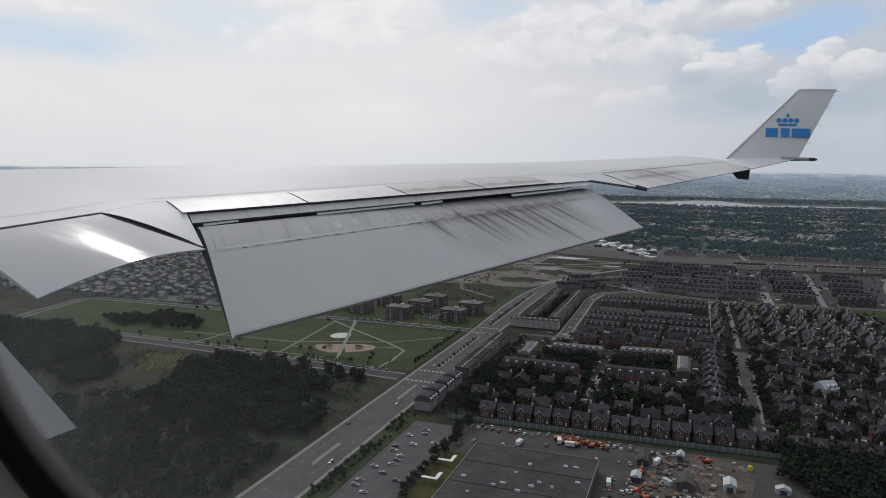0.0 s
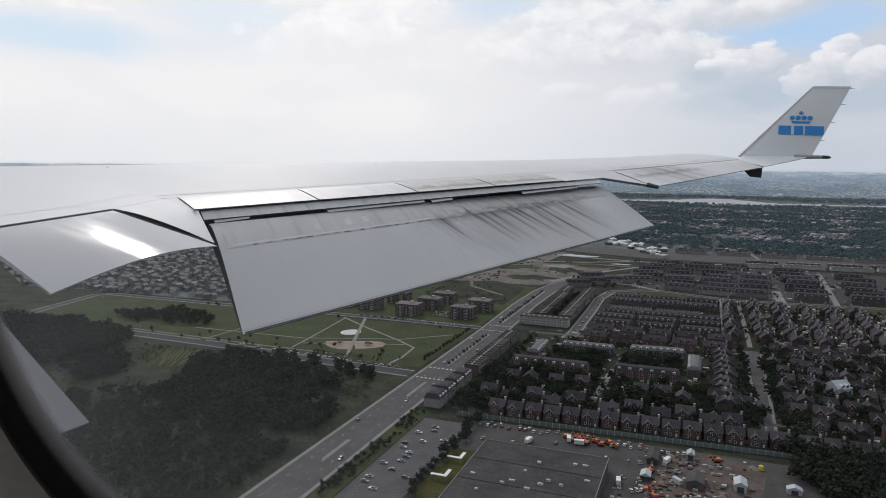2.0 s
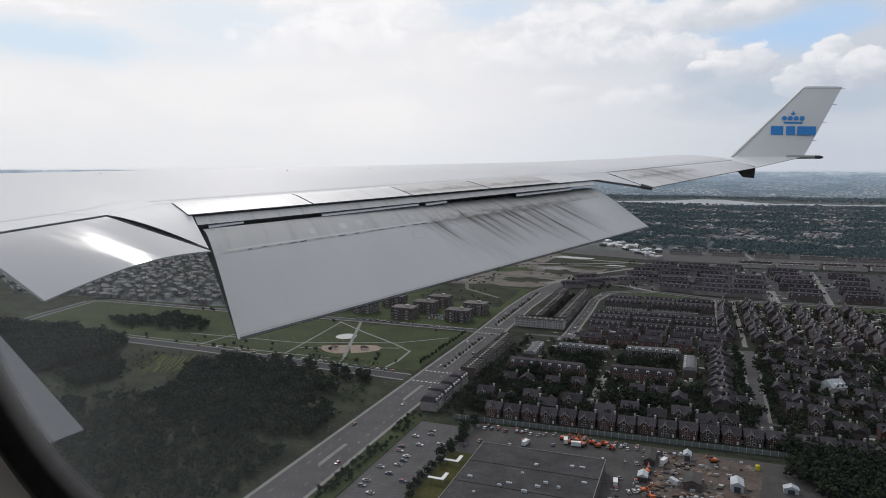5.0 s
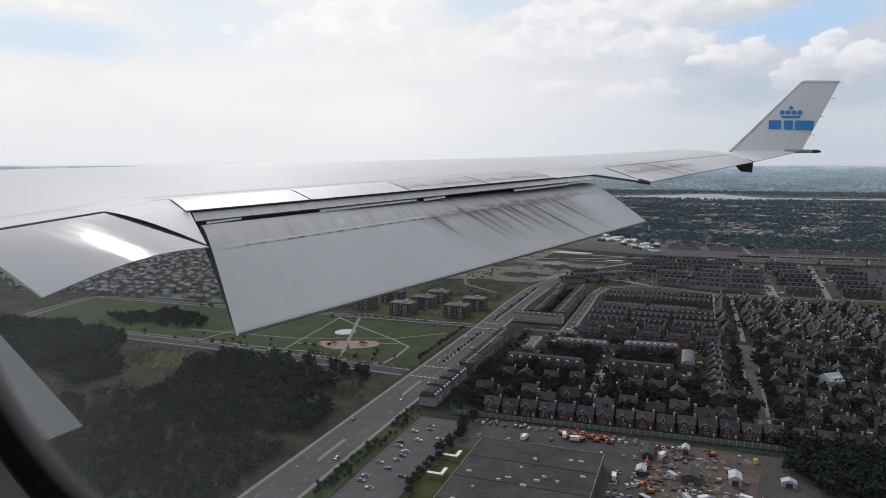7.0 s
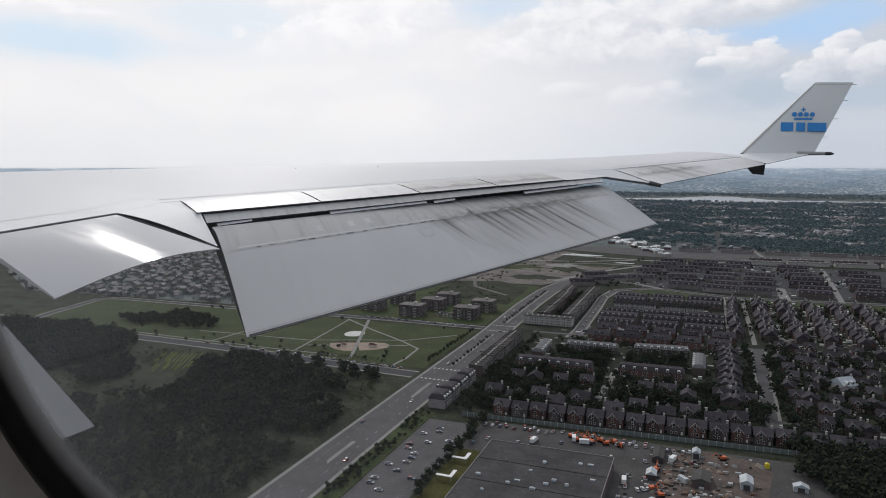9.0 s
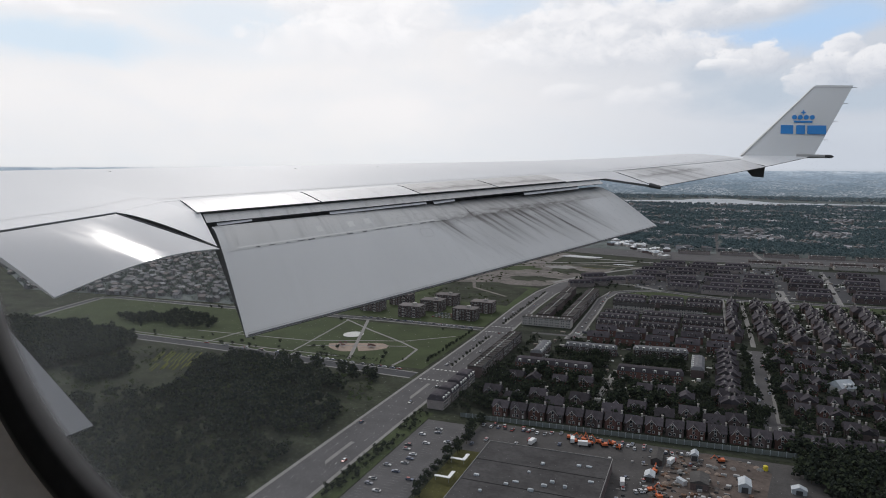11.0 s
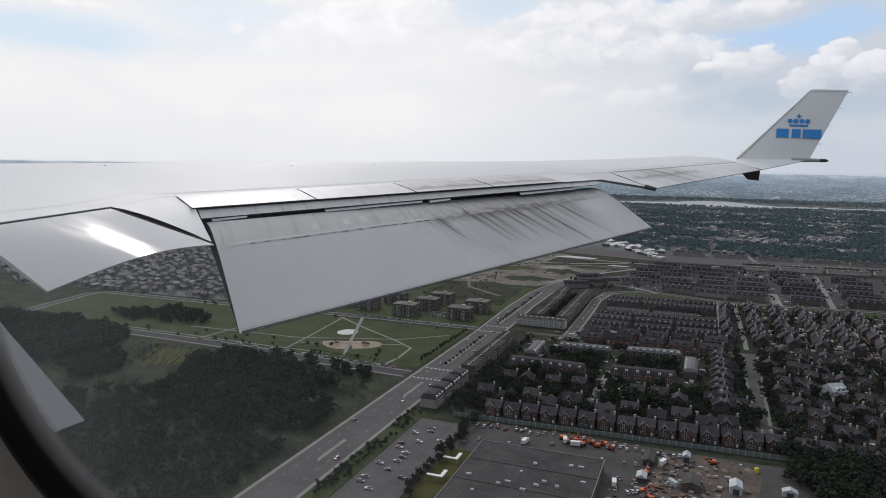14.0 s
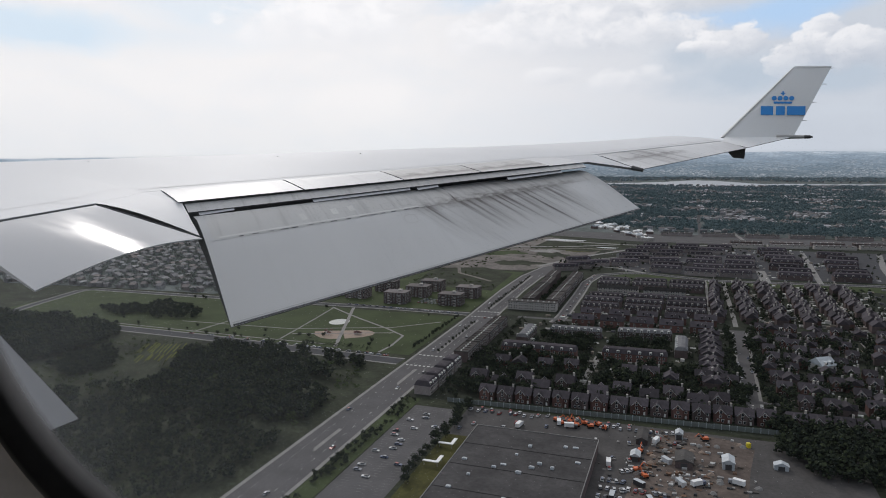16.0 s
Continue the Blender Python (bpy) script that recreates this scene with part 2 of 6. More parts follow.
        ragged = n.noise(n.vmath("MULTIPLY", tc["UV"], (3.4, 8.0, 1.0)), 1.0, 5.0, 0.65)
        off = n.math("ADD", n.math("SUBTRACT", uv[1], 0.53), n.math("MULTIPLY", n.math("SUBTRACT", ragged, 0.5), 0.5))
        grime = n.math("MULTIPLY", n.span(n.math("ABSOLUTE", off), 0.17, 0.0), n.math("MULTIPLY", wide, n.span(ragged, 0.35, 0.6, 0.35, 0.95)))
        c = n.mix(grime, c, (0.085, 0.072, 0.063))
    n.t.links.new(c, b.inputs["Base Color"])
    n.t.links.new(n.span(s, 0.3, 0.7, max(rough - even, 0.04), rough + even), b.inputs["Roughness"])
    n.t.links.new(b.outputs[0], n.add("ShaderNodeOutputMaterial").inputs[0])
    return m


M = {
    "skin": paint("wing_paint", (0.72, 0.72, 0.72), 0.62, 0.05, even=0.01),
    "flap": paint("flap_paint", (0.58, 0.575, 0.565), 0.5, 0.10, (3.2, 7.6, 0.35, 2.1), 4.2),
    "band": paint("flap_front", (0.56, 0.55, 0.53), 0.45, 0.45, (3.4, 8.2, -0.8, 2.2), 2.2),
    "grey_brick": material("grey_brick", (0.24, 0.21, 0.20), 0.85, grain=0.6, amount=0.16, coarse=5, vary=0.3),
    "stained": paint("stained_spoiler_paint", (0.60, 0.59, 0.57), 0.45, 0.6, (-1.5, 3.5, -1.0, 1.6), 1.2),
    "spoiler": paint("spoiler_paint", (0.64, 0.64, 0.635), 0.48, 0.35),
    "shroud": paint("shroud_strip_paint", (0.60, 0.59, 0.57), 0.5, 0.6, (1.5, 8.5, -1.0, 1.0), 1.1),
    "plank": paint("shroud_paint", (0.42, 0.41, 0.395), 0.45, 0.7),
    "aileron": paint("aileron_paint", (0.54, 0.54, 0.545), 0.17, 0.06, even=0.05, wavy=0.009),
    "dirty": paint("outer_aileron_paint", (0.66, 0.65, 0.64), 0.42, 0.30, (-0.2, 3.2, -0.6, 3.4), 2.6),
    "white": paint("winglet_paint", (0.84, 0.84, 0.83), 0.4, 0.03),
    "logo": material("logo_blue", (0.025, 0.26, 0.68), 0.4, grain=0.3, amount=0.06),
    "dark": material("cove_grey", (0.105, 0.105, 0.11), 0.6, grain=0.15, amount=0.4),
    # for dark fittings, and for lines that stand for shaded gaps
    "seal": material("dark_fittings_and_gap_shade", (0.05, 0.05, 0.052), 0.5, grain=0.2, amount=0.2),
    "metal": material("bare_metal", (0.45, 0.46, 0.48), 0.35, 0.9, grain=0.2, amount=0.1),
    "liner": material("cabin_liner", (0.74, 0.70, 0.66), 0.6, grain=0.004, amount=0.06, coarse=0.2),
    "lip": material("outer_window_lip", (0.075, 0.074, 0.075), 0.5, grain=0.01, amount=0.15),
    "asphalt": material("asphalt", (0.060, 0.060, 0.064), 0.9, grain=1.5, amount=0.12, coarse=14, bump=0.0),
    "old_asphalt": material("pale_asphalt", (0.098, 0.094, 0.095), 0.9, grain=1.2, amount=0.14, coarse=18),
    "concrete": material("concrete_paving", (0.23, 0.222, 0.212), 0.9, grain=0.8, amount=0.12, coarse=9),
    "line": material("road_paint", (0.55, 0.55, 0.52), 0.8, grain=0.5, amount=0.2),
    "garden": material("garden_ground", (0.028, 0.032, 0.022), 0.95, grain=3.0, amount=0.45, coarse=16),
    "lawn": material("lawn", (0.046, 0.060, 0.025), 0.95, grain=2.0, amount=0.22, coarse=30),
    "meadow": material("meadow", (0.032, 0.037, 0.022), 0.95, grain=3.0, amount=0.5, coarse=26),
    "yellow": material("flowering_field", (0.115, 0.125, 0.024), 0.95, grain=2.0, amount=0.4, coarse=20),
    "dirt": material("bare_dirt", (0.150, 0.134, 0.122), 0.95, grain=4.0, amount=0.38, coarse=30),
    "dry": material("dry_grass", (0.062, 0.060, 0.018), 0.95, grain=2.0, amount=0.3, coarse=9),
    "sand": material("playground_sand", (0.30, 0.235, 0.19), 0.95, grain=1.0, amount=0.12, coarse=6),
    "water": material("water", (0.34, 0.35, 0.36), 0.34, grain=6.0, amount=0.1, coarse=80),
    "leaf": palette("leaves", [(0.019, 0.025, 0.017), (0.025, 0.032, 0.019), (0.033, 0.042, 0.022), (0.015, 0.020, 0.015)], 0.9, 0.8, 0.3),
    "bush": palette("young_leaves", [(0.046, 0.060, 0.025), (0.056, 0.072, 0.029), (0.038, 0.049, 0.022)], 0.9, 0.8, 0.3),
    "fresh": palette("fresh_leaves", [(0.055, 0.078, 0.028), (0.068, 0.092, 0.032), (0.046, 0.064, 0.025)], 0.9, 0.8, 0.3),
    # distance haze is put into these leaf colours: bluer and paler further off
    "far_leaf": palette("far_leaves_haze_tinted", [(0.088, 0.126, 0.132), (0.105, 0.145, 0.152), (0.125, 0.166, 0.172), (0.068, 0.102, 0.108)], 0.95, 6.0, 0.3),
    "blue_leaf": palette("blue_leaves_haze_tinted", [(0.105, 0.143, 0.155), (0.125, 0.163, 0.175), (0.15, 0.188, 0.20), (0.09, 0.125, 0.136)], 0.95, 9.0, 0.3),
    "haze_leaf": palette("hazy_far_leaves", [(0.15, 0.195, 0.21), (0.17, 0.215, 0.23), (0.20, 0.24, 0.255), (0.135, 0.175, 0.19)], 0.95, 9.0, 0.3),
    "bark": material("bark", (0.07, 0.055, 0.042), 0.9, grain=0.3, amount=0.3),
    "brick": material("red_brick", (0.118, 0.066, 0.057), 0.85, grain=0.6, amount=0.16, coarse=5, vary=0.35),
    "brown": material("brown_brick", (0.108, 0.083, 0.079), 0.85, grain=0.6, amount=0.16, coarse=5, vary=0.3),
    "stone": material("pale_stone", (0.42, 0.39, 0.36), 0.8, grain=0.8, amount=0.12, coarse=4, vary=0.15),
    "slate": material("roof_shingle", (0.061, 0.054, 0.060), 0.85, grain=0.7, amount=0.22, coarse=5, vary=0.3),
    "grey_roof": material("grey_shingle", (0.135, 0.135, 0.14), 0.8, grain=0.7, amount=0.2, coarse=5, vary=0.2),
    "flat_roof": material("gravel_roof", (0.085, 0.080, 0.076), 0.95, grain=1.2, amount=0.2, coarse=7, vary=0.35),
    "big_roof": material("membrane_roof", (0.060, 0.057, 0.057), 0.85, grain=2.0, amount=0.28, coarse=14),
    "trim": material("white_trim", (0.62, 0.61, 0.58), 0.6, grain=0.5, amount=0.08, vary=0.1),
    "glass": material("window_glass", (0.03, 0.035, 0.04), 0.08, grain=1.0, amount=0.1, vary=0.4),
    "fence": material("barrier_panel", (0.145, 0.165, 0.155), 0.7, grain=1.0, amount=0.12, coarse=5),
    "steel": material("painted_steel", (0.42, 0.45, 0.47), 0.5, grain=0.8, amount=0.12, coarse=4),
    "orange": material("orange_machine_paint", (0.55, 0.12, 0.035), 0.5, grain=0.6, amount=0.15),
    "yellowp": material("yellow_paint", (0.62, 0.50, 0.02), 0.5, grain=0.5, amount=0.1),
    "rubber": material("tyre_rubber", (0.02, 0.02, 0.02), 0.9, grain=0.2, amount=0.1),
    "car": palette("car_paint", [(0.55, 0.55, 0.56), (0.60, 0.60, 0.60), (0.05, 0.05, 0.055), (0.22, 0.23, 0.25), (0.30, 0.05, 0.045), (0.10, 0.12, 0.18), (0.45, 0.45, 0.44)], 0.3, 0.5, 0.05, "object"),
    "pale_roof": material("pale_gravel_roof", (0.175, 0.158, 0.152), 0.95, grain=1.5, amount=0.2, coarse=9, vary=0.25),
    "scrap": palette("scrap", [(0.14, 0.12, 0.10), (0.09, 0.08, 0.075), (0.26, 0.25, 0.24), (0.16, 0.10, 0.07), (0.06, 0.06, 0.06), (0.42, 0.42, 0.41)], 0.8, 0.6, 0.2),
    # far gardens, lightened in colour to carry the haze
    "far_ground": material("far_gardens_haze_pale", (0.115, 0.13, 0.125), 0.95, grain=9.0, amount=0.35, coarse=60),
    # flap paint darkened so that the colour holds the inner flap's shade
    "inner": paint("inner_flap_painted_shade", (0.21, 0.21, 0.215), 0.6, 0.3),
    # leaves beyond the park, their colour paled for haze
    "mid_leaf": palette("suburb_leaves_haze_pale", [(0.135, 0.150, 0.130), (0.155, 0.170, 0.147), (0.175, 0.19, 0.165), (0.115, 0.13, 0.114)], 0.95, 3.0, 0.3),
    "dark_roof": material("purple_grey_shingle", (0.062, 0.054, 0.062), 0.85, grain=0.7, amount=0.25, coarse=5, vary=0.35),
    # far and suburban houses: haze painted in as lighter, greyer colours
    "far_house": palette("far_houses_haze_pale", [(0.17, 0.168, 0.17), (0.21, 0.207, 0.205), (0.28, 0.28, 0.285), (0.44, 0.44, 0.45), (0.14, 0.14, 0.147), (0.20, 0.18, 0.165), (0.16, 0.15, 0.147)], 0.85, 2.0, 0.2),
    "mid_house": palette("suburb_houses_haze_pale", [(0.235, 0.223, 0.217), (0.205, 0.197, 0.194), (0.25, 0.22, 0.207), (0.195, 0.189, 0.19), (0.24, 0.233, 0.23), (0.31, 0.305, 0.30)], 0.85, 1.0, 0.25),
    "yard_dirt": material("trodden_dirt", (0.112, 0.090, 0.078), 0.95, grain=3.0, amount=0.3, coarse=16),
    "yard_asphalt": material("oily_asphalt", (0.075, 0.071, 0.069), 0.9, grain=2.0, amount=0.2, coarse=15),
    "speck": palette("garden_pieces", [(0.50, 0.50, 0.48), (0.30, 0.29, 0.27), (0.16, 0.15, 0.14), (0.62, 0.61, 0.58), (0.22, 0.19, 0.16), (0.10, 0.10, 0.11)], 0.8, 1.0, 0.15),
    "tent": material("white_tarpaulin", (0.74, 0.74, 0.73), 0.6, grain=2.0, amount=0.06),
    }


def pane_material():
    """Clear acrylic with smudges towards the lower forward corner."""
    m = bpy.data.materials.new("window_acrylic")
    m.use_nodes = True
    n = Nodes(m.node_tree)
    pos = n.add("ShaderNodeTexCoord").outputs["Object"]
    corner = n.span(n.vmath("LENGTH", n.vmath("SUBTRACT", pos, (-0.22, 0.15, -0.11))), 0.02, 0.20, 1.0, 0.0)
    smear = n.span(n.noise(pos, 22.0, 4.0, 0.6, 0.5), 0.3, 0.7, 0.5, 1.0)
    f = n.math("ADD", n.math("MULTIPLY", n.math("MULTIPLY", n.math("POWER", corner, 1.5), smear), 0.11), 0.004)
    clear = n.add("ShaderNodeBsdfTransparent")
    d = n.add("ShaderNodeBsdfTranslucent", {"Color": (0.70, 0.74, 0.78, 1)})
    mix = n.add("ShaderNodeMixShader", {0: f, 1: clear.outputs[0], 2: d.outputs[0]})
    n.t.links.new(mix.outputs[0], n.add("ShaderNodeOutputMaterial").inputs[0])
    return m


M["pane"] = pane_material()


def gasket_material():
    """Black rubber that meets the liner softly and turns to a half-clear grey lip at the pane, as if out of focus."""
    m = bpy.data.materials.new("window_gasket")
    m.use_nodes = True
    n = Nodes(m.node_tree)
    tc = n.add("ShaderNodeTexCoord").outputs
    v = n.add("ShaderNodeSeparateXYZ", {0: tc["UV"]}).outputs[1]
    # edge blur and daylight on the lip are put into this ramp
    c = n.ramp(v, [(0.0, (0.70, 0.66, 0.62)), (0.16, (0.10, 0.095, 0.09)), (0.26, (0.032, 0.032, 0.032)), (0.58, (0.034, 0.034, 0.035)), (0.76, (0.10, 0.10, 0.10)), (0.85, (0.17, 0.17, 0.17)), (1.0, (0.12, 0.12, 0.12))])
    c = n.mix(1.0, c, n.ramp(n.noise(tc["Object"], 160.0, 4.0), [(0.3, 0.88), (0.7, 1.1)]), "MULTIPLY")
    b = n.add("ShaderNodeBsdfPrincipled", {"Base Color": c, "Roughness": 0.7, "Specular IOR Level": 0.1})
    pale = n.add("ShaderNodeBsdfTranslucent", {"Color": (0.20, 0.20, 0.205, 1)})
    lip = n.add("ShaderNodeMixShader", {0: n.span(v, 0.62, 0.92, 0.0, 0.8), 1: b.outputs[0], 2: pale.outputs[0]})
    clear = n.add("ShaderNodeBsdfTransparent")
    mix = n.add("ShaderNodeMixShader", {0: n.span(v, 0.86, 1.0), 1: lip.outputs[0], 2: clear.outputs[0]})
    n.t.links.new(mix.outputs[0], n.add("ShaderNodeOutputMaterial").inputs[0])
    return m


M["gasket"] = gasket_material()


def fill_lamp_material():
    m = bpy.data.materials.new("cabin_fill_lamp")
    m.use_nodes = True
    n = Nodes(m.node_tree)
    # fill light for the cabin side of the window
    e = n.add("ShaderNodeEmission", {0: (1.0, 0.92, 0.84, 1), 1: 0.27})
    n.t.links.new(e.outputs[0], n.add("ShaderNodeOutputMaterial").inputs[0])
    return m


M["lamp"] = fill_lamp_material()


# ---- building blocks ----
class Geo:
    """Vertices and faces of one mesh, gathered by simple shapes."""

    def __init__(self):
        self.v, self.f, self.m, self.uv = [], [], [], {}

    def face(self, pts, mat=0):
        k = len(self.v)
        self.v += [tuple(p) for p in pts]
        self.f.append(tuple(range(k, k + len(pts))))
        self.m.append(mat)

    def box(self, x0, x1, y0, y1, z0, z1, mat=0):
        k = len(self.v)
        self.v += [(x0, y0, z0), (x1, y0, z0), (x1, y1, z0), (x0, y1, z0), (x0, y0, z1), (x1, y0, z1), (x1, y1, z1), (x0, y1, z1)]
        self.f += [tuple(k + i for i in q) for q in ((0, 3, 2, 1), (4, 5, 6, 7), (0, 1, 5, 4), (1, 2, 6, 5), (2, 3, 7, 6), (3, 0, 4, 7))]
        self.m += [mat] * 6

    def prism(self, outline, z0, z1, mat=0):
        k, n = len(self.v), len(outline)
        self.v += [(x, y, z0) for x, y in outline] + [(x, y, z1) for x, y in outline]
        self.f += [tuple(range(k + n - 1, k - 1, -1)), tuple(range(k + n, k + 2 * n))]
        self.f += [(k + i, k + (i + 1) % n, k + n + (i + 1) % n, k + n + i) for i in range(n)]
        self.m += [mat] * (n + 2)

    def gable(self, x0, x1, y0, y1, z0, z1, along="x", over=0.4, mat=0, thick=0.25, hip=0.0):
        """A pitched roof with overhanging eaves, closed below."""
        k = len(self.v)
        if along == "x":
            c, a, b = (y0 + y1) / 2, x0 - over + hip, x1 + over - hip
            top = [(a, c, z1), (b, c, z1)]
        else:
            c, a, b = (x0 + x1) / 2, y0 - over + hip, y1 + over - hip
            top = [(c, a, z1), (c, b, z1)]
        X0, X1, Y0, Y1 = x0 - over, x1 + over, y0 - over, y1 + over
        low = [(X0, Y0), (X1, Y0), (X1, Y1), (X0, Y1)]
        self.v += [(x, y, z0 - thick) for x, y in low] + [(x, y, z0) for x, y in low] + top
        q = [(3, 2, 1, 0), (0, 1, 5, 4), (1, 2, 6, 5), (2, 3, 7, 6), (3, 0, 4, 7)]
        q += [(4, 5, 9, 8), (6, 7, 8, 9), (5, 6, 9), (7, 4, 8)] if along == "x" else [(5, 6, 9, 8), (7, 4, 8, 9), (4, 5, 8), (6, 7, 9)]
        self.f += [tuple(k + i for i in f) for f in q]
        self.m += [mat] * len(q)

    def tube(self, a, b, ra, rb, n=6, mat=0):
        a, b = Vector(a), Vector(b)
        side = (b - a).orthogonal().normalized()
        up = (b - a).normalized().cross(side)
        k = len(self.v)
        for p, r in ((a, ra), (b, rb)):
            self.v += [tuple(p + (side * math.cos(t) + up * math.sin(t)) * r) for t in (2 * math.pi * i / n for i in range(n))]
        self.f += [(k + i, k + (i + 1) % n, k + n + (i + 1) % n, k + n + i) for i in range(n)]
        self.f += [tuple(range(k + n - 1, k - 1, -1)), tuple(range(k + n, k + 2 * n))]
        self.m += [mat] * (n + 2)

    def clump(self, c, r, rnd, mat=0):
        """A small ragged bunch of leaves."""
        k = len(self.v)
        spin = rnd.random() * 6.3
        for i, (z, n) in enumerate(((-0.55, 3), (0.25, 3))):
            for j in range(n):
                t = spin + 2 * math.pi * (j + 0.5 * i) / n
                q = r * rnd.uniform(0.65, 1.25)
                self.v.append((c[0] + q * math.cos(t), c[1] + q * math.sin(t), c[2] + r * z * rnd.uniform(0.6, 1.2)))
        self.v.append((c[0] + r * rnd.uniform(-0.3, 0.3), c[1] + r * rnd.uniform(-0.3, 0.3), c[2] + r * rnd.uniform(0.7, 1.0)))
        self.f += [(k, k + 1, k + 3), (k + 1, k + 4, k + 3), (k + 1, k + 2, k + 4), (k + 2, k + 5, k + 4), (k + 2, k, k + 5), (k, k + 3, k + 5),
                   (k + 3, k + 4, k + 6), (k + 4, k + 5, k + 6), (k + 5, k + 3, k + 6), (k + 2, k + 1, k)]
        self.m += [mat] * 10

    def grid(self, rows, mat=0, close=False, uvs=None):
        """Quads over rows of points."""
        k, n = len(self.v), len(rows[0])
        for i, row in enumerate(rows):
            for j, p in enumerate(row):
                if uvs:
                    self.uv[len(self.v)] = uvs[i][j]
                self.v.append(tuple(p))
        for i in range(len(rows) - 1):
            for j in range(n if close else n - 1):
                j2 = (j + 1) % n
                self.f.append((k + i * n + j, k + (i + 1) * n + j, k + (i + 1) * n + j2, k + i * n + j2))
                self.m.append(mat)

    def mesh(self, name, mats, smooth=False):
        me = bpy.data.meshes.new(name)
        me.from_pydata(self.v, [], self.f)
        for m in mats:
            me.materials.append(m)
        me.polygons.foreach_set("material_index", self.m)
        if smooth:
            me.polygons.foreach_set("use_smooth", [True] * len(self.f))
        if self.uv:
            lay = me.uv_layers.new(name="UVMap")
            loops = np.zeros(len(me.loops), dtype=np.int32)
            me.loops.foreach_get("vertex_index", loops)
            lay.data.foreach_set("uv", [c for i in loops for c in self.uv.get(int(i), (0.0, 0.0))])
        me.update()
        return me


def part(name, geo, mats, parent=None, label="", smooth=False, at=None):
    """Links what geo holds (or a mesh that is there already) as one object under parent."""
    mats = mats if isinstance(mats, (list, tuple)) else [mats]
    data = geo if isinstance(geo, bpy.types.Mesh) else geo.mesh(name, mats, smooth)
    ob = new(name, data)
    if parent:
        ob.parent = parent
    if at is not None:
        ob.matrix_basis = at if isinstance(at, Matrix) else Matrix.Translation(at)
    if label:
        ob["label"] = label
    return ob


def setting(name, geo, mats, label, category):
    return tagged(part(name, geo, mats), label, category, kind="structure")


def stuff(name, geo, mats, label, category):
    return tagged(part(name, geo, mats), label, category, kind="stuff")


def lerp(a, b, t):
    return Vector(a) * (1 - t) + Vector(b) * t


def smooth_shade(ob, degrees=35):
    for p in ob.data.polygons:
        p.use_smooth = True
    ob.data.set_sharp_from_angle(angle=radians(degrees))


# ---- the aircraft: x aft, y outboard, z up from the camera's seat ----
plane = tagged(new("airliner"), "white wide-body airliner in flight with flaps and spoilers set for landing", "airliner")
plane.location = (0, 0, HIGH)


def cove(y):
    """The line along which the spoilers end and the flap begins."""
    return Vector((-6.25 + 0.478 * (y - 7.1), y, -0.59 + 0.047 * (y - 7.1) + 0.003 * max(y - 16, 0) ** 2))


def crest(y):
    """How far the wing's top swells over that line."""
    return 0.52 - 0.018 * (y - 7) if y > 7 else 0.52


def front(y):
    return -13.1 + 0.735 * (y - 7.1)


def skin_end(y):
    """Where the fixed skin ends: at the inner aileron, the spoilers or the outer aileron."""
    if y <= 6.2:
        return Vector((-6.61 + 0.13 * (6.2 - y), y, -0.53 - 0.05 * (6.2 - y)))
    if y <= 7.35:
        return lerp(skin_end(6.2), skin_end(7.36), (y - 6.2) / 1.16)
    if y <= 15.7:
        c = cove(y)
        return Vector((c.x - 0.84, y, c.z + 0.115))
    if y <= 16.3:
        return lerp(skin_end(15.7), Vector((-2.10, 16.3, -0.02)), (y - 15.7) / 0.6)
    return lerp((-2.10, 16.3, -0.02), (0.85, 22.3, 0.34), (y - 16.3) / 6.0)


def section(y):
    """A slice of the wing: the upper side from its end to the nose, then the lower side back."""
    e, nose = skin_end(y), front(y)
    b, ze = crest(y), skin_end(y).z
    zc = cove(y).z + b if y > 7 else cove(7.0).z + b - 0.06 * (7 - y)
    top, low = [], []
    for i in range(25):
        u = 1 - (i / 24) ** 1.0
        x = nose + (e.x - nose) * u
        k = (u - 0.42) / 0.58
        z = zc - (zc - ze) * max(k, 0) ** 1.75 if k > 0 else zc - 0.62 * b * ((0.42 - u) / 0.42) ** 2.4
        top.append((x, y, z))
    thick = 0.95 - 0.036 * y
    for i in range(1, 13):
        u = i / 12
        x = nose + (e.x - nose) * u
        z0 = zc - 0.62 * b
        z = z0 + (ze - 0.05 - z0) * u - thick * 0.9 * math.sin(math.pi * min(u, 0.98)) ** 0.7
        low.append((x, y, z))
    return top, low


stations = sorted({round(-0.4 + 0.7 * i, 2) for i in range(33)} | {6.2, 6.8, 7.36, 15.7, 16.3, 22.6})
g = Geo()
tops = [section(y)[0] for y in stations]
lows = [section(y)[1] for y in stations]
g.grid(tops, uvs=[[(p[1], p[0]) for p in r] for r in tops])
g.grid([[t[-1]] + l for t, l in zip(tops, lows)])
g.grid([[l[-1], t[0]] for t, l in zip(tops, lows)])
g.face(tops[-1] + lows[-1])
wing = part("wing", g, M["skin"], plane, "glossy light grey wing skin")
smooth_shade(wing, 40)


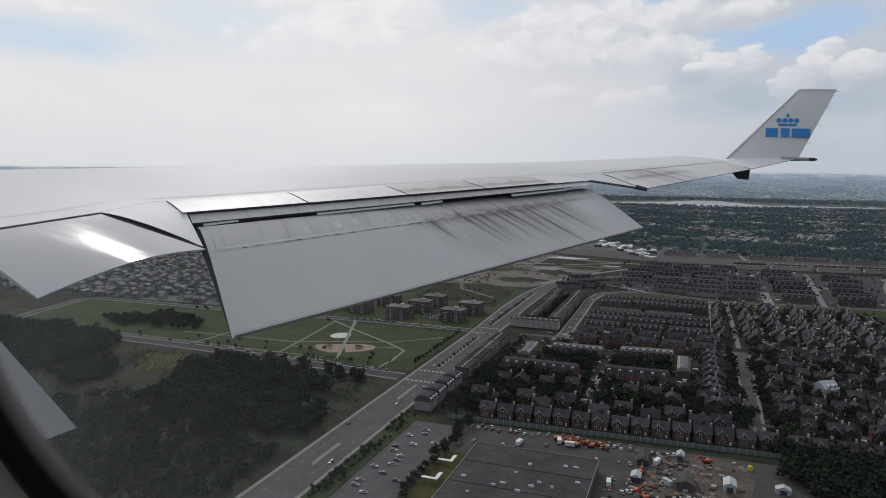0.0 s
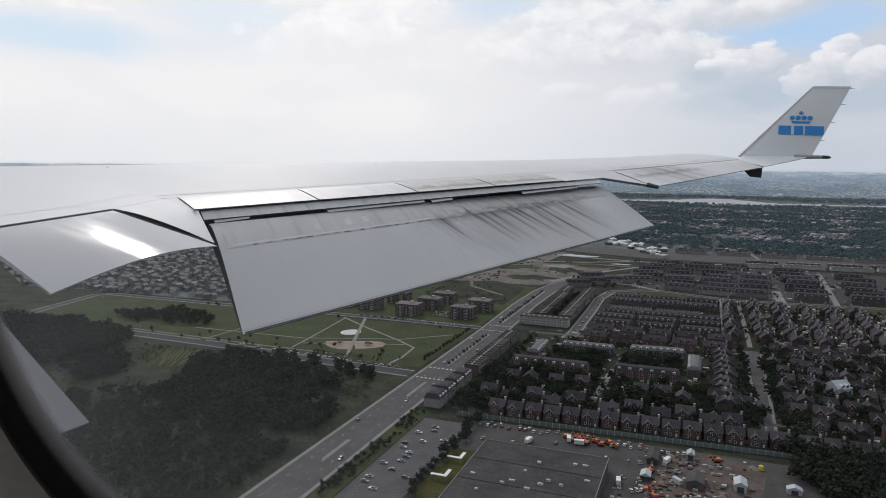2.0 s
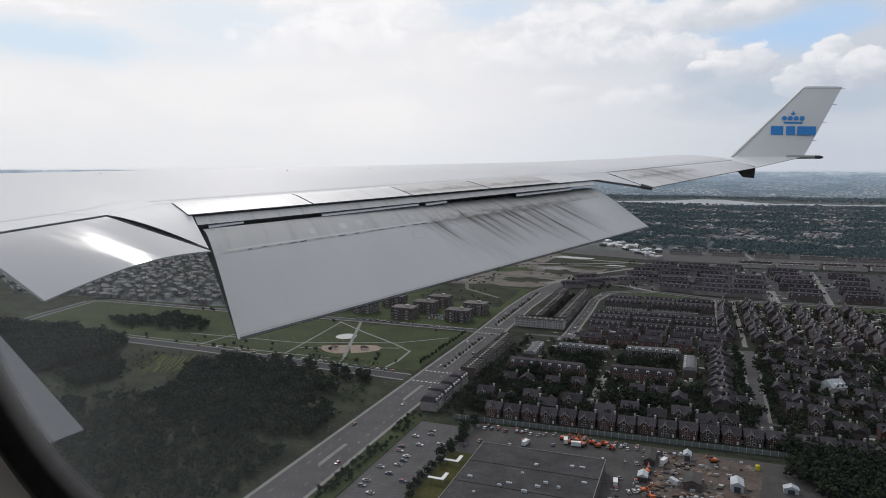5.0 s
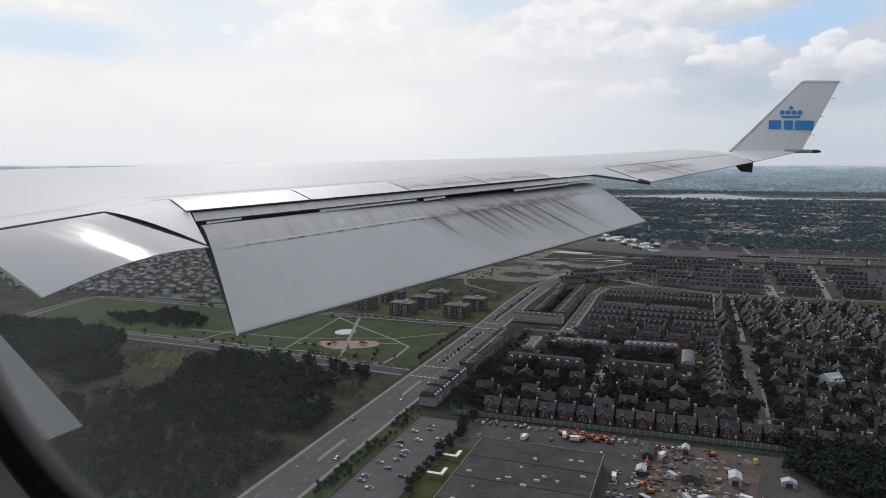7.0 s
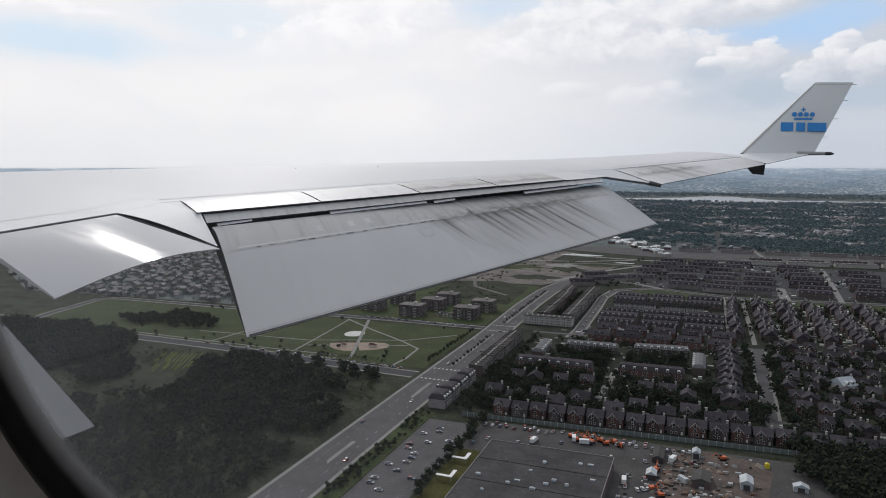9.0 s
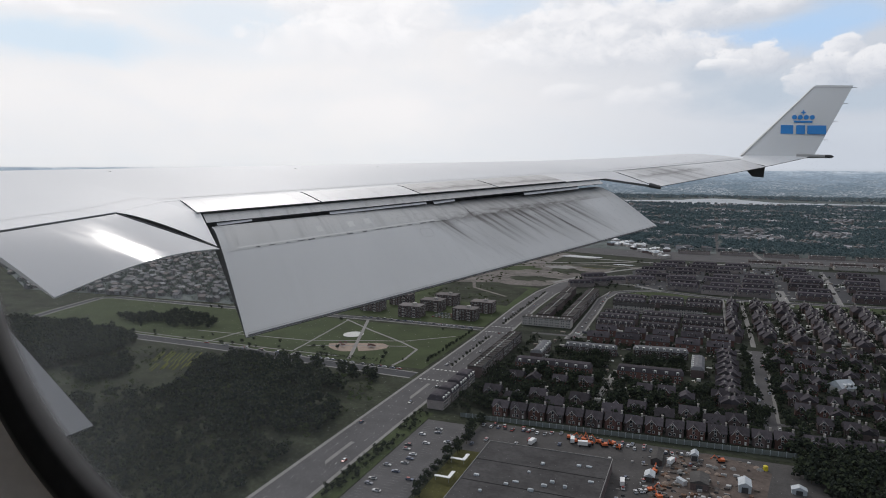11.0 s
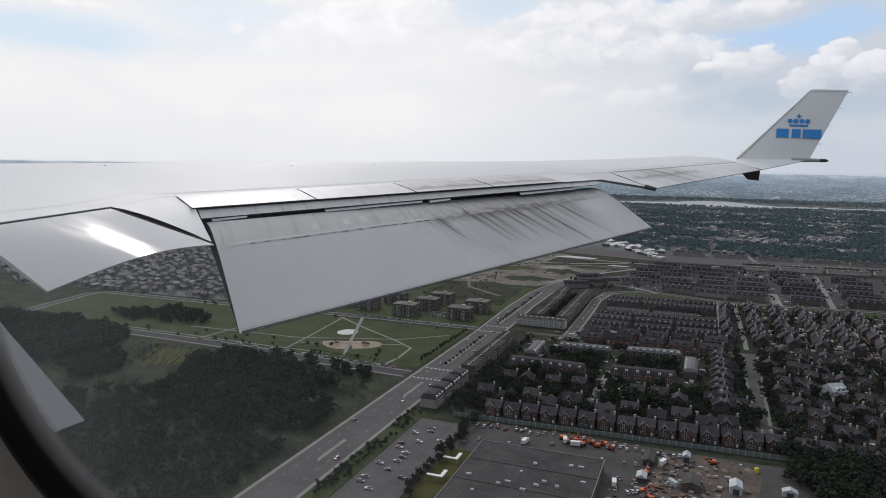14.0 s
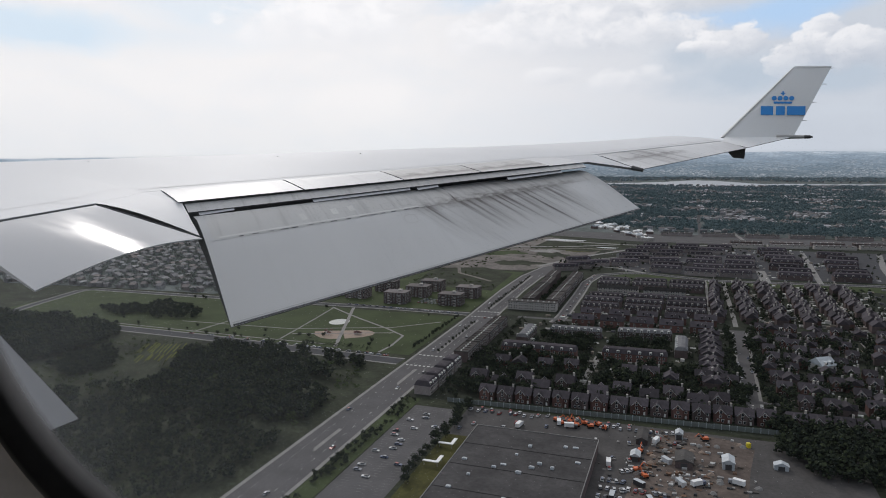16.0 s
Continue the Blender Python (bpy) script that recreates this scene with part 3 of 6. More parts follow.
def slab(name, a, b, c, d, thick, mat, parent=plane, label="", bulge=0.0, nu=14, nv=8, edge=None, drop=0.5, arch=0.0):
    """A curved panel over four corners: a-b along its front, d-c along its rear. It thins to its rear edge."""
    a, b, c, d = map(Vector, (a, b, c, d))
    nrm = (b - a).cross(d - a).normalized()
    if nrm.z < 0:
        nrm = -nrm
    top, bot, uvs = [], [], []
    for i in range(nu + 1):
        s = i / nu
        f, r = lerp(a, b, s), lerp(d, c, s)
        tr, br, ur = [], [], []
        for j in range(nv + 1):
            t = j / nv
            p = lerp(f, r, t) + nrm * (bulge * (1 - s ** 5 if arch else 1) * math.sin(math.pi * t ** drop) + arch * t * math.sin(math.pi * s))
            tr.append(p)
            br.append(p - nrm * (thick * (1 - t) + 0.015))
            ur.append((s * (b - a).length, t * (d - a).length))
        top.append(tr), bot.append(br), uvs.append(ur)
    g = Geo()
    g.grid(top, uvs=uvs)
    g.grid(bot, 1)
    g.grid([[t[0] for t in top], [q[0] for q in bot]], 1)
    g.grid([[t[-1] for t in top], [q[-1] for q in bot]], 1)
    g.grid([top[0], bot[0]], 1)
    g.grid([top[-1], bot[-1]], 1)
    ob = part(name, g, [mat, edge or M["dark"]], parent, label)
    smooth_shade(ob, 30)
    return ob


# the fixed wedge between the inner aileron and the flap
g = Geo()
low = Vector((0, 0, -0.002))
wedge = [skin_end(6.21) + low, skin_end(7.34) + low, skin_end(7.60) + Vector((0.01, 0, -0.002)), cove(7.20) + Vector((0, 0, -0.004)), Vector((-5.62, 6.80, -0.955))]
bent = []
for i in range(7):
    f, r = lerp(wedge[0], wedge[1], i / 6), lerp(wedge[4], wedge[3], i / 6)
    bent.append([lerp(f, r, j / 10) + Vector((0, 0, 0.045 * (1 - i / 6) ** 0.5 * math.sin(math.pi * (j / 10) ** 0.8))) for j in range(11)])
g.grid(bent, uvs=[[(p.y, p.x) for p in row] for row in bent])
g.face([wedge[1], wedge[2], wedge[3]])
g.face([p - Vector((0, 0, 0.06)) for p in (wedge[4], wedge[3], wedge[1], wedge[0])], 1)
for i in range(len(wedge)):
    p, q = wedge[i], wedge[(i + 1) % len(wedge)]
    g.face([p, p - Vector((0, 0, 0.06)), q - Vector((0, 0, 0.06)), q], 1)
smooth_shade(part("fixed_trailing_panel", g, [M["skin"], M["dark"]], plane), 30)

# inner aileron, drooped
slab("inner_aileron", skin_end(4.25) + Vector((0.045, 0, -0.018)), skin_end(6.17) + Vector((0.045, 0, -0.018)), (-5.362, 6.53, -0.946), (-5.33, 4.29, -1.14), 0.05,
     M["aileron"], label="glossy drooped aileron with a bright sun glint", bulge=0.02, nu=18, nv=14, drop=0.8, edge=M["aileron"], arch=0.115)
# dark strip laid in to stand for shade in the open gap
g = Geo()
g.grid([[skin_end(y) + Vector((o, 0.0, d)) for o, d in ((0.004, -0.004), (0.012, -0.03), (0.09, -0.05))] for y in (4.2, 4.8, 5.4, 6.0, 6.19)])
part("aileron_gap_seal", g, M["seal"], plane, "dark strip standing for the shade in the gap before the aileron")
# inner flap, only its outer corner in view; its shade is in the paint colour
slab("inner_flap", (-4.6, 0.4, -1.0), (-4.51, 3.23, -1.085), (-3.95, 3.42, -1.80), (-3.95, 0.4, -1.75), 0.12, M["inner"], bulge=0.0)

# spoilers over the flap
for y0, y1 in ((7.16, 8.87), (8.90, 10.66), (10.69, 12.43), (12.46, 14.33)):
    f = [skin_end(y + 0.40) + Vector((0.012, 0, 0.006)) for y in (y0, y1)]
    r = [cove(y) + Vector((0, 0, 0.012)) for y in (y1, y0)]
    # edge faces coloured dark to draw the shaded gap behind each spoiler
    slab("spoiler", f[0], f[1], r[0], r[1], 0.008, M["spoiler"] if y0 < 10 else M["stained"], bulge=0.012, nu=8, nv=5, label="light grey spoiler panel, slightly raised", edge=M["seal"])
f = [skin_end(14.75), skin_end(15.7)]
slab("fixed_shroud_panel", f[0], f[1], cove(15.68), cove(14.36), 0.03, M["spoiler"], nu=5, nv=4)

# the shroud under the spoilers, its dark slot, and the flap
slab("flap_shroud", cove(7.24) + Vector((-0.03, 0.015, -0.022)), cove(15.5) + Vector((-0.03, 0.015, -0.020)), cove(15.42) + Vector((0.11, -0.05, -0.095)),
     cove(7.22) + Vector((0.11, -0.05, -0.125)), 0.01, M["shroud"], nu=30, nv=4, label="soot-stained grey shroud strip", edge=M["seal"])
g = Geo()
lo = [[cove(y) + Vector(o) for o in ((-0.75, 0.3, -0.06), (-0.78, 0.3, -0.34), (-0.05, 0.05, -0.46), (0.25, -0.05, -0.42))] for y in (7.0, 9, 11, 13, 15.8)]
g.grid(lo)
part("flap_cove", g, M["dark"], plane, "dark cove behind the flap")
FL_A, FL_B = Vector((-6.05, 7.22, -0.765)), Vector((-2.36, 15.70, -0.375))
FL_C, FL_D = Vector((-0.97, 15.2, -1.19)), Vector((-4.92, 6.40, -1.95))
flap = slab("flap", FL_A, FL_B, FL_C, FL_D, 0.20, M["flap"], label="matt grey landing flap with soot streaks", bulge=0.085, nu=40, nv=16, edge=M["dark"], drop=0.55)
for y0, y1 in ((8.95, 10.7), (10.85, 11.3), (13.0, 14.6), (7.35, 7.8)):
    slab("flap_vane", cove(y0) + Vector((0.085, -0.04, -0.128)), cove(y1) + Vector((0.085, -0.04, -0.110)), cove(y1) + Vector((0.12, -0.055, -0.158)), cove(y0) + Vector((0.12, -0.055, -0.176)), 0.01,
         M["metal"], nu=6, nv=2, label="bare metal vane in the flap slot")
# the front strip of the flap, of thin plates
nrm = (FL_B - FL_A).cross(FL_D - FL_A).normalized()
nrm = nrm if nrm.z > 0 else -nrm


def on_flap(s, t, lift=0.0):
    p = lerp(lerp(FL_A, FL_B, s), lerp(FL_D, FL_C, s), t)
    return p + nrm * (0.085 * math.sin(math.pi * t ** 0.55) + lift)


def flap_patch(name, s0, s1, t0, t1, mat, lift=0.004, n=10, label="", lean=0.0):
    rows, uvs = [], []
    for i in range(n + 1):
        s = s0 + (s1 - s0) * i / n
        rows.append([on_flap(s + lean * (t0 + (t1 - t0) * j / 6), t0 + (t1 - t0) * j / 6, lift) for j in range(7)])
        uvs.append([(s * 9.25, (t0 + (t1 - t0) * j / 6) * 1.75) for j in range(7)])
    g = Geo()
    g.grid(rows, uvs=uvs)
    return part(name, g, mat, flap, label, smooth=True)


edges = [0.012, 0.27, 0.50, 0.72, 0.985]
for k in range(4):
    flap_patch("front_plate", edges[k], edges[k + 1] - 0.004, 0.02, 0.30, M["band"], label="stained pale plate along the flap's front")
flap_patch("sealant_strip", 0.02, 0.40, 0.268, 0.284, M["trim"], 0.0052, 24)
dash = random.Random(3)
s = 0.05
while s < 0.42:
    w = dash.uniform(0.004, 0.016)
    flap_patch("rivet_dash", s, s + w, 0.291, 0.296 + dash.uniform(0.0, 0.005), M["seal" if dash.random() < 0.6 else "dark"], 0.0055, 2)
    s += w + dash.uniform(0.003, 0.020)
flap_patch("trailing_strip", 0.003, 0.997, 0.986, 0.999, M["seal"], 0.005, 24)
flap_patch("trailing_seam", 0.003, 0.997, 0.972, 0.976, M["plank"], 0.005, 24)
for s, t, w in ((0.06, 0.17, 0.010), (0.115, 0.17, 0.010), (0.16, 0.16, 0.010), (0.22, 0.15, 0.012), (0.255, 0.14, 0.012), (0.30, 0.15, 0.010)):
    flap_patch("patch", s, s + w, t, t + 0.07, M["trim"], 0.006, 2)


def ring_on_flap(s, t, rs, rt, lift=0.006):
    """A raised oval outline of an access panel."""
    g = Geo()
    rows = []
    for k in range(25):
        a = 2 * math.pi * k / 24
        ca = math.copysign(abs(math.cos(a)) ** 0.6, math.cos(a))
        sa = math.copysign(abs(math.sin(a)) ** 0.6, math.sin(a))
        rows.append([on_flap(s + rs * q * ca, t + rt * q * sa, lift) for q in (1.0, 0.93)])
    g.grid(rows)
    part("access_panel_edge", g, M["plank"], flap)


for s, t, rs, rt in ((0.335, 0.22, 0.014, 0.045), (0.375, 0.20, 0.014, 0.045), (0.365, 0.42, 0.014, 0.055), (0.80, 0.22, 0.013, 0.04), (0.86, 0.22, 0.013, 0.04), (0.84, 0.50, 0.012, 0.06)):
    ring_on_flap(s, t, rs, rt)
# outer aileron
slab("outer_aileron", (-2.08, 16.32, -0.035), (0.86, 22.28, 0.325), (1.53, 21.95, 0.115), (-1.05, 15.92, -0.365), 0.13, M["dirty"],
     label="streaked grey outer aileron", bulge=0.02, nu=24, nv=8)
g = Geo()
g.tube((-1.22, 15.93, -0.33), (-0.98, 15.86, -0.38), 0.055, 0.04, 8)
part("hinge_fairing", g, M["seal"], plane)
g = Geo()
tri = [skin_end(15.7), skin_end(16.3) + Vector((0, 0, -0.004)), Vector((-1.10, 15.97, -0.345)), cove(15.66)]
g.face(tri)
g.face([p - Vector((0, 0, 0.05)) for p in reversed(tri)], 1)
for i in range(4):
    p, q = tri[i], tri[(i + 1) % 4]
    g.face([p, p - Vector((0, 0, 0.05)), q - Vector((0, 0, 0.05)), q], 1)
part("fixed_trailing_panel", g, [M["skin"], M["dark"]], plane)
# the wing's blunt outer end behind the aileron
slab("tip_panel", (0.86, 22.30, 0.33), (1.00, 22.85, 0.50), (2.86, 22.90, 0.44), (1.56, 21.98, 0.13), 0.10, M["white"], nu=6, nv=6)

# winglet: a thin swept blade
BASE_F, BASE_R, TOP_F, TOP_R = Vector((0.86, 22.78, 0.44)), Vector((2.84, 22.90, 0.38)), Vector((2.86, 23.60, 2.56)), Vector((3.87, 23.60, 2.52))
out = (BASE_R - BASE_F).cross(TOP_F - BASE_F).normalized()
out = out if out.y < 0 else -out      # towards the cabin


def on_winglet(s, h, lift=0.0):
    """s from its front edge back, h from its foot up."""
    return lerp(lerp(BASE_F, BASE_R, s), lerp(TOP_F, TOP_R, s), h) + out * lift


g = Geo()
left, right = [], []
for i in range(9):
    h = i / 8
    th = 0.075 * (1 - 0.5 * h)
    prof = [(s, th * (2.6 * (math.sqrt(s) - s))) for s in (0, 0.02, 0.06, 0.14, 0.26, 0.42, 0.6, 0.8, 1.0)]
    left.append([on_winglet(s, h, q) for s, q in prof])
    right.append([on_winglet(s, h, -q) for s, q in prof])
g.grid(left, uvs=[[(h * 2, s * 2) for s in range(9)] for h in range(9)])
g.grid(right)
g.face(left[-1] + right[-1][::-1])
winglet = part("winglet", g, M["white"], plane, "pale grey winglet with blue logo shapes", smooth=True)
g = Geo()
g.grid([[on_winglet(s, h, 0.045) for s in (0.0, 0.25, 0.5, 0.75, 1.0)] for h in (0.965, 0.972)])
part("cap_seam", g, M["plank"], winglet)
g = Geo()
nose = [[on_winglet(s, h, l) for s, l in ((-0.012, 0.0), (0.012, 0.062 * (1 - 0.4 * h)), (0.028, 0.075 * (1 - 0.4 * h)))] for h in (0.0, 0.25, 0.5, 0.75, 0.97)]
g.grid(nose)
part("nose_strip", g, M["trim"], winglet, smooth=True)


def logo_shape(name, outline):
    """A flat blue shape on the winglet's inner face; outline in metres along (aft) and up from the logo's corner."""
    ux = (BASE_R - BASE_F).normalized()
    uz = Vector((0, 0, 1)) - ux * ux.z
    uz = (uz - out * uz.dot(out)).normalized()
    o = LOGO
    g = Geo()
    g.face([o + ux * a + uz * b for a, b in outline])
    g.face([o + ux * a + uz * b - out * 0.01 for a, b in reversed(outline)])
    part(name, g, M["logo"], winglet)


LOGO = on_winglet(0.275, 0.315, 0.062)
for a, b, lean in ((0.0, 0.34, 0.0), (0.42, 0.66, 0.0), (0.72, 1.22, 0.0)):
    logo_shape("logo_block", [(a, 0), (b, 0), (b, 0.275), (a, 0.275)])
logo_shape("logo_bar", [(0.36, 0.36), (0.84, 0.36), (0.86, 0.42), (0.34, 0.42)])
for k in range(4):
    cx = 0.36 + 0.16 * k
    logo_shape("logo_disc", [(cx + 0.07 * math.cos(t), 0.53 + 0.07 * math.sin(t)) for t in (2 * math.pi * i / 14 for i in range(14))])
logo_shape("logo_cross", [(0.58, 0.62), (0.62, 0.62), (0.62, 0.66), (0.66, 0.66), (0.66, 0.70), (0.62, 0.70), (0.62, 0.75), (0.58, 0.75), (0.58, 0.70), (0.54, 0.70), (0.54, 0.66), (0.58, 0.66)])

# tail-light boom, lower fin and static wicks
g = Geo()
g.tube((2.4, 22.88, 0.44), (3.15, 22.90, 0.43), 0.07, 0.05, 10)
part("tip_light_boom", g, M["plank"], plane, "grey light boom at the wing tip")
g = Geo()
g.tube((3.151, 22.90, 0.43), (3.30, 22.90, 0.425), 0.052, 0.05, 10)
g.tube((3.30, 22.90, 0.425), (3.38, 22.90, 0.42), 0.05, 0.02, 10)
part("tip_light", g, M["seal"], plane, "dark light housing at the boom's end")
g = Geo()
for a, b in ((22.56, 22.62),):
    q = [(0.92, 0.16), (1.56, 0.20), (1.53, -0.20), (1.22, -0.17)]
    g.face([(x, a, z) for x, z in q])
    g.face([(x, b, z) for x, z in reversed(q)])
    for i in range(4):
        (x0, z0), (x1, z1) = q[i], q[(i + 1) % 4]
        g.face([(x0, a, z0), (x0, b, z0), (x1, b, z1), (x1, a, z1)])
part("lower_fin", g, M["seal"], plane, "small dark fin under the wing tip")
for h in (0.25, 0.5, 0.75, 0.97):
    g = Geo()
    p = on_winglet(1.0, h)
    g.tube(p, p + Vector((0.12, 0.01, 0.0)), 0.008, 0.004, 5)
    part("static_wick", g, M["seal"], winglet)
# seams and small fittings on the wing's top
def on_top(y, u):
    t = section(y)[0]
    k = (1 - u) * 24
    i = min(int(k), 23)
    return lerp(t[i], t[i + 1], k - i)


def seam(y0, u0, y1, u1, w=0.018, name="skin_seam"):
    g = Geo()
    rows = []
    for i in range(13):
        y, u = y0 + (y1 - y0) * i / 12, u0 + (u1 - u0) * i / 12
        p = on_top(y, u) + Vector((0, 0, 0.006))
        s = Vector((w, 0, 0)) if abs(y1 - y0) > 0.5 else Vector((0, w, 0))
        rows.append([p - s, p + s])
    g.grid(rows)
    part(name, g, M["plank"], wing)


seam(3.0, 0.958, 5.75, 0.958, 0.005)
seam(5.75, 0.958, 6.17, 0.998, 0.006)
seam(7.4, 0.975, 15.6, 0.975, 0.007)
seam(5.75, 0.958, 7.3, 0.945, 0.004)
seam(16.4, 0.96, 22.2, 0.94, 0.014)
# a faint oval cover edge on the wing's top
g = Geo()
ring = []
for i in range(29):
    t = 2 * math.pi * i / 28
    ring.append([on_top(4.6 + (0.42 + w) * math.cos(t), 0.80 + (0.05 + w * 0.1) * math.sin(t)) + Vector((0, 0, 0.006)) for w in (0.0, 0.012)])
g.grid(ring)
part("cover_edge", g, M["plank"], wing)
for y, u in ((8.4, 0.55), (11.0, 0.60), (12.5, 0.62)):
    g = Geo()
    p = on_top(y, u)
    g.box(p.x - 0.02, p.x + 0.03, y - 0.008, y + 0.008, p.z - 0.002, p.z + 0.007)
    part("fitting", g, M["plank"], wing)

# ---- cabin and fuselage round the camera ----
WIN_Y = 0.15
WX, WZ, HX, HZ, CORNER = -0.060, 0.065, 0.158, 0.1765, 0.099


def window_outline(grow, y, n=27):
    """A rounded rectangle in the cabin wall, larger by grow."""
    pts = []
    r = CORNER + grow
    for cx, cz, a0 in ((1, 1, 0), (-1, 1, 90), (-1, -1, 180), (1, -1, 270)):
        ox, oz = WX + cx * (HX - CORNER), WZ + cz * (HZ - CORNER)
        for i in range(n):
            t = radians(a0 + 90 * i / (n - 1))
            pts.append((ox + r * math.cos(t), y, oz + r * math.sin(t)))
    return pts


cabin_wall = Geo()
ring_in = window_outline(0.075, WIN_Y - 0.050)
far_ring = []
for x, y, z in ring_in:
    far_ring.append((WX + (0.40 if x > WX else -0.40) * min(1, abs(x - WX) / 0.13), WIN_Y - 0.050, WZ + (0.42 if z > WZ else -0.42) * min(1, abs(z - WZ) / 0.17)))
cabin_wall.grid([far_ring, ring_in], close=True)
cabin_wall.grid([[(x, WIN_Y + 0.06, z) for x, y, z in far_ring], far_ring], close=True)
part("cabin_liner", cabin_wall, M["liner"], plane, "grey-brown cabin wall liner round the window")
g = Geo()
g.grid([window_outline(0.075, WIN_Y - 0.050), window_outline(0.060, WIN_Y - 0.046), window_outline(0.035, WIN_Y - 0.015), window_outline(0.0165, WIN_Y - 0.003)], close=True)
part("window_reveal", g, M["liner"], plane, smooth=True)
g = Geo()
GASKET = ((0.0175, -0.003, 0.0), (0.0150, -0.0045, 0.14), (0.0120, -0.0045, 0.31), (0.0090, -0.003, 0.49), (0.0060, -0.0015, 0.66), (0.0030, 0.0005, 0.83), (0.0, 0.002, 1.0))
g.grid([window_outline(grow, WIN_Y + deep) for grow, deep, v in GASKET], close=True, uvs=[[(0.0, v)] * 108 for grow, deep, v in GASKET])
part("window_gasket", g, M["gasket"], plane, "black rubber window gasket, its soft edges and grey outer lip painted in", smooth=True)
g = Geo()
g.grid([window_outline(0.0165, WIN_Y + 0.0005), window_outline(0.022, WIN_Y + 0.010), window_outline(0.06, WIN_Y + 0.035), window_outline(0.13, WIN_Y + 0.06)], close=True)
part("outer_window_lip", g, M["lip"], plane, smooth=True)
g = Geo()
rim = window_outline(0.013, WIN_Y + 0.005)
g.face(rim)
pane = part("window_pane", g, M["pane"], plane, "clear acrylic pane, smudged in one corner")
pane.visible_shadow = False
# the round hull, open where the wall panel sits
HULL_R, HULL_Z = 3.01, -0.9
hull_y = WIN_Y + 0.06 - math.sqrt(HULL_R ** 2 - (WZ - HULL_Z) ** 2)
g = Geo()
xs = sorted([WX - 0.40 - 0.265 * i for i in range(58)] + [WX + 0.40 + 0.265 * i for i in range(54)])
za, zb = WZ - 0.42, WZ + 0.42
lim = [math.asin((z - HULL_Z) / HULL_R) for z in (za, WZ - 0.17, WZ + 0.17, zb)]
lim += [math.pi - t for t in lim[1:3]]
angs = sorted([a for a in (radians(k) for k in range(-8, 352, 8)) if min(abs(a - t) for t in lim) > 0.05] + lim)
for i in range(len(xs) - 1):
    mid_x = (xs[i] + xs[i + 1]) / 2
    for j in range(len(angs)):
        a, b = angs[j], angs[(j + 1) % len(angs)] + (2 * math.pi if j == len(angs) - 1 else 0)
        if abs(mid_x - WX) < 0.39 and lim[0] - 1e-6 <= a < lim[3] - 1e-6:
            continue
        row = lim[1] - 1e-6 <= a < lim[2] - 1e-6 or lim[5] - 1e-6 <= a < lim[4] - 1e-6
        if row and i % 2 == 0 and abs(mid_x - WX) > 0.5:
            continue
        q = [(hull_y + HULL_R * math.cos(t), HULL_Z + HULL_R * math.sin(t)) for t in (a, b)]
        g.face([(xs[i], *q[0]), (xs[i + 1], *q[0]), (xs[i + 1], *q[1]), (xs[i], *q[1])])
for x in (xs[0], xs[-1]):
    g.face([(x, hull_y + HULL_R * math.cos(t), HULL_Z + HULL_R * math.sin(t)) for t in angs])
hull = part("fuselage", g, M["white"], plane, "white rounded fuselage skin")
# unseen glowing strip along the cabin ceiling, added to brighten the window liner
g = Geo()
g.box(-6.0, 6.0, hull_y - 0.25, hull_y + 0.25, HULL_Z + HULL_R - 0.32, HULL_Z + HULL_R - 0.26)
part("cabin_ceiling_lamp", g, M["lamp"], plane, "unseen warm dim strip added on the ceiling to brighten the liner")


# ---- the ground: x along the aircraft's way (aft is plus), y away from it ----
rnd = random.Random(7)
g = Geo()
g.face([(-9000, -9000, 0), (9000, -9000, 0), (9000, 9000, 0), (-9000, 9000, 0)])
setting("ground", g, M["meadow"], "flat green and brown land reaching to the horizon", "ground")


def sheet(name, outline, z, mat, label, category, kind="structure"):
    g = Geo()
    g.prism(outline, 0.0, z)
    return tagged(part(name, g, mat), label, category, kind=kind)


def rect(x0, x1, y0, y1):
    return [(x0, y0), (x1, y0), (x1, y1), (x0, y1)]


def ribbon(points, w):
    """The outline of a road of width w along a line of points."""
    left, right = [], []
    for i, (x, y) in enumerate(points):
        a = Vector(points[max(i - 1, 0)])
        b = Vector(points[min(i + 1, len(points) - 1)])
        d = (b - a).normalized()
        left.append((x - d.y * w / 2, y + d.x * w / 2))
        right.append((x + d.y * w / 2, y - d.x * w / 2))
    return right + left[::-1]


ROADS = []


def road(name, points, w, mat="asphalt", z=0.06, label="grey asphalt road", kerb=True):
    ROADS.append(name)
    z += 0.003 * len(ROADS)     # no two crossing roads lie in one plane
    if kerb:
        k = Geo()
        k.prism(ribbon(points, w + 4.4), 0.0, z - 0.02)
        tagged(part("pavement", k, M["concrete"]), "pale concrete pavement beside the road", "pavement", kind="structure")
    g = Geo()
    g.prism(ribbon(points, w), 0.0, z)
    return tagged(part(name, g, M[mat]), label, "road", kind="structure")


# fields, lawns and bare land
sheet("residential_ground", rect(-178, 420, 418, 1330), 0.02, M["garden"], "grass and gardens between the houses", "ground")
sheet("park_lawn", rect(-712, -214, 508, 650), 0.03, M["lawn"], "mown green park lawn", "lawn")
sheet("apartment_lawn", rect(-560, -214, 674, 930), 0.025, M["lawn"], "grass round the apartment houses", "lawn")
sheet("bare_land", [(-420, 930), (-215, 945), (-150, 1085), (-130, 1240), (-260, 1350), (-520, 1250)], 0.03, M["dirt"], "graded bare earth", "ground")
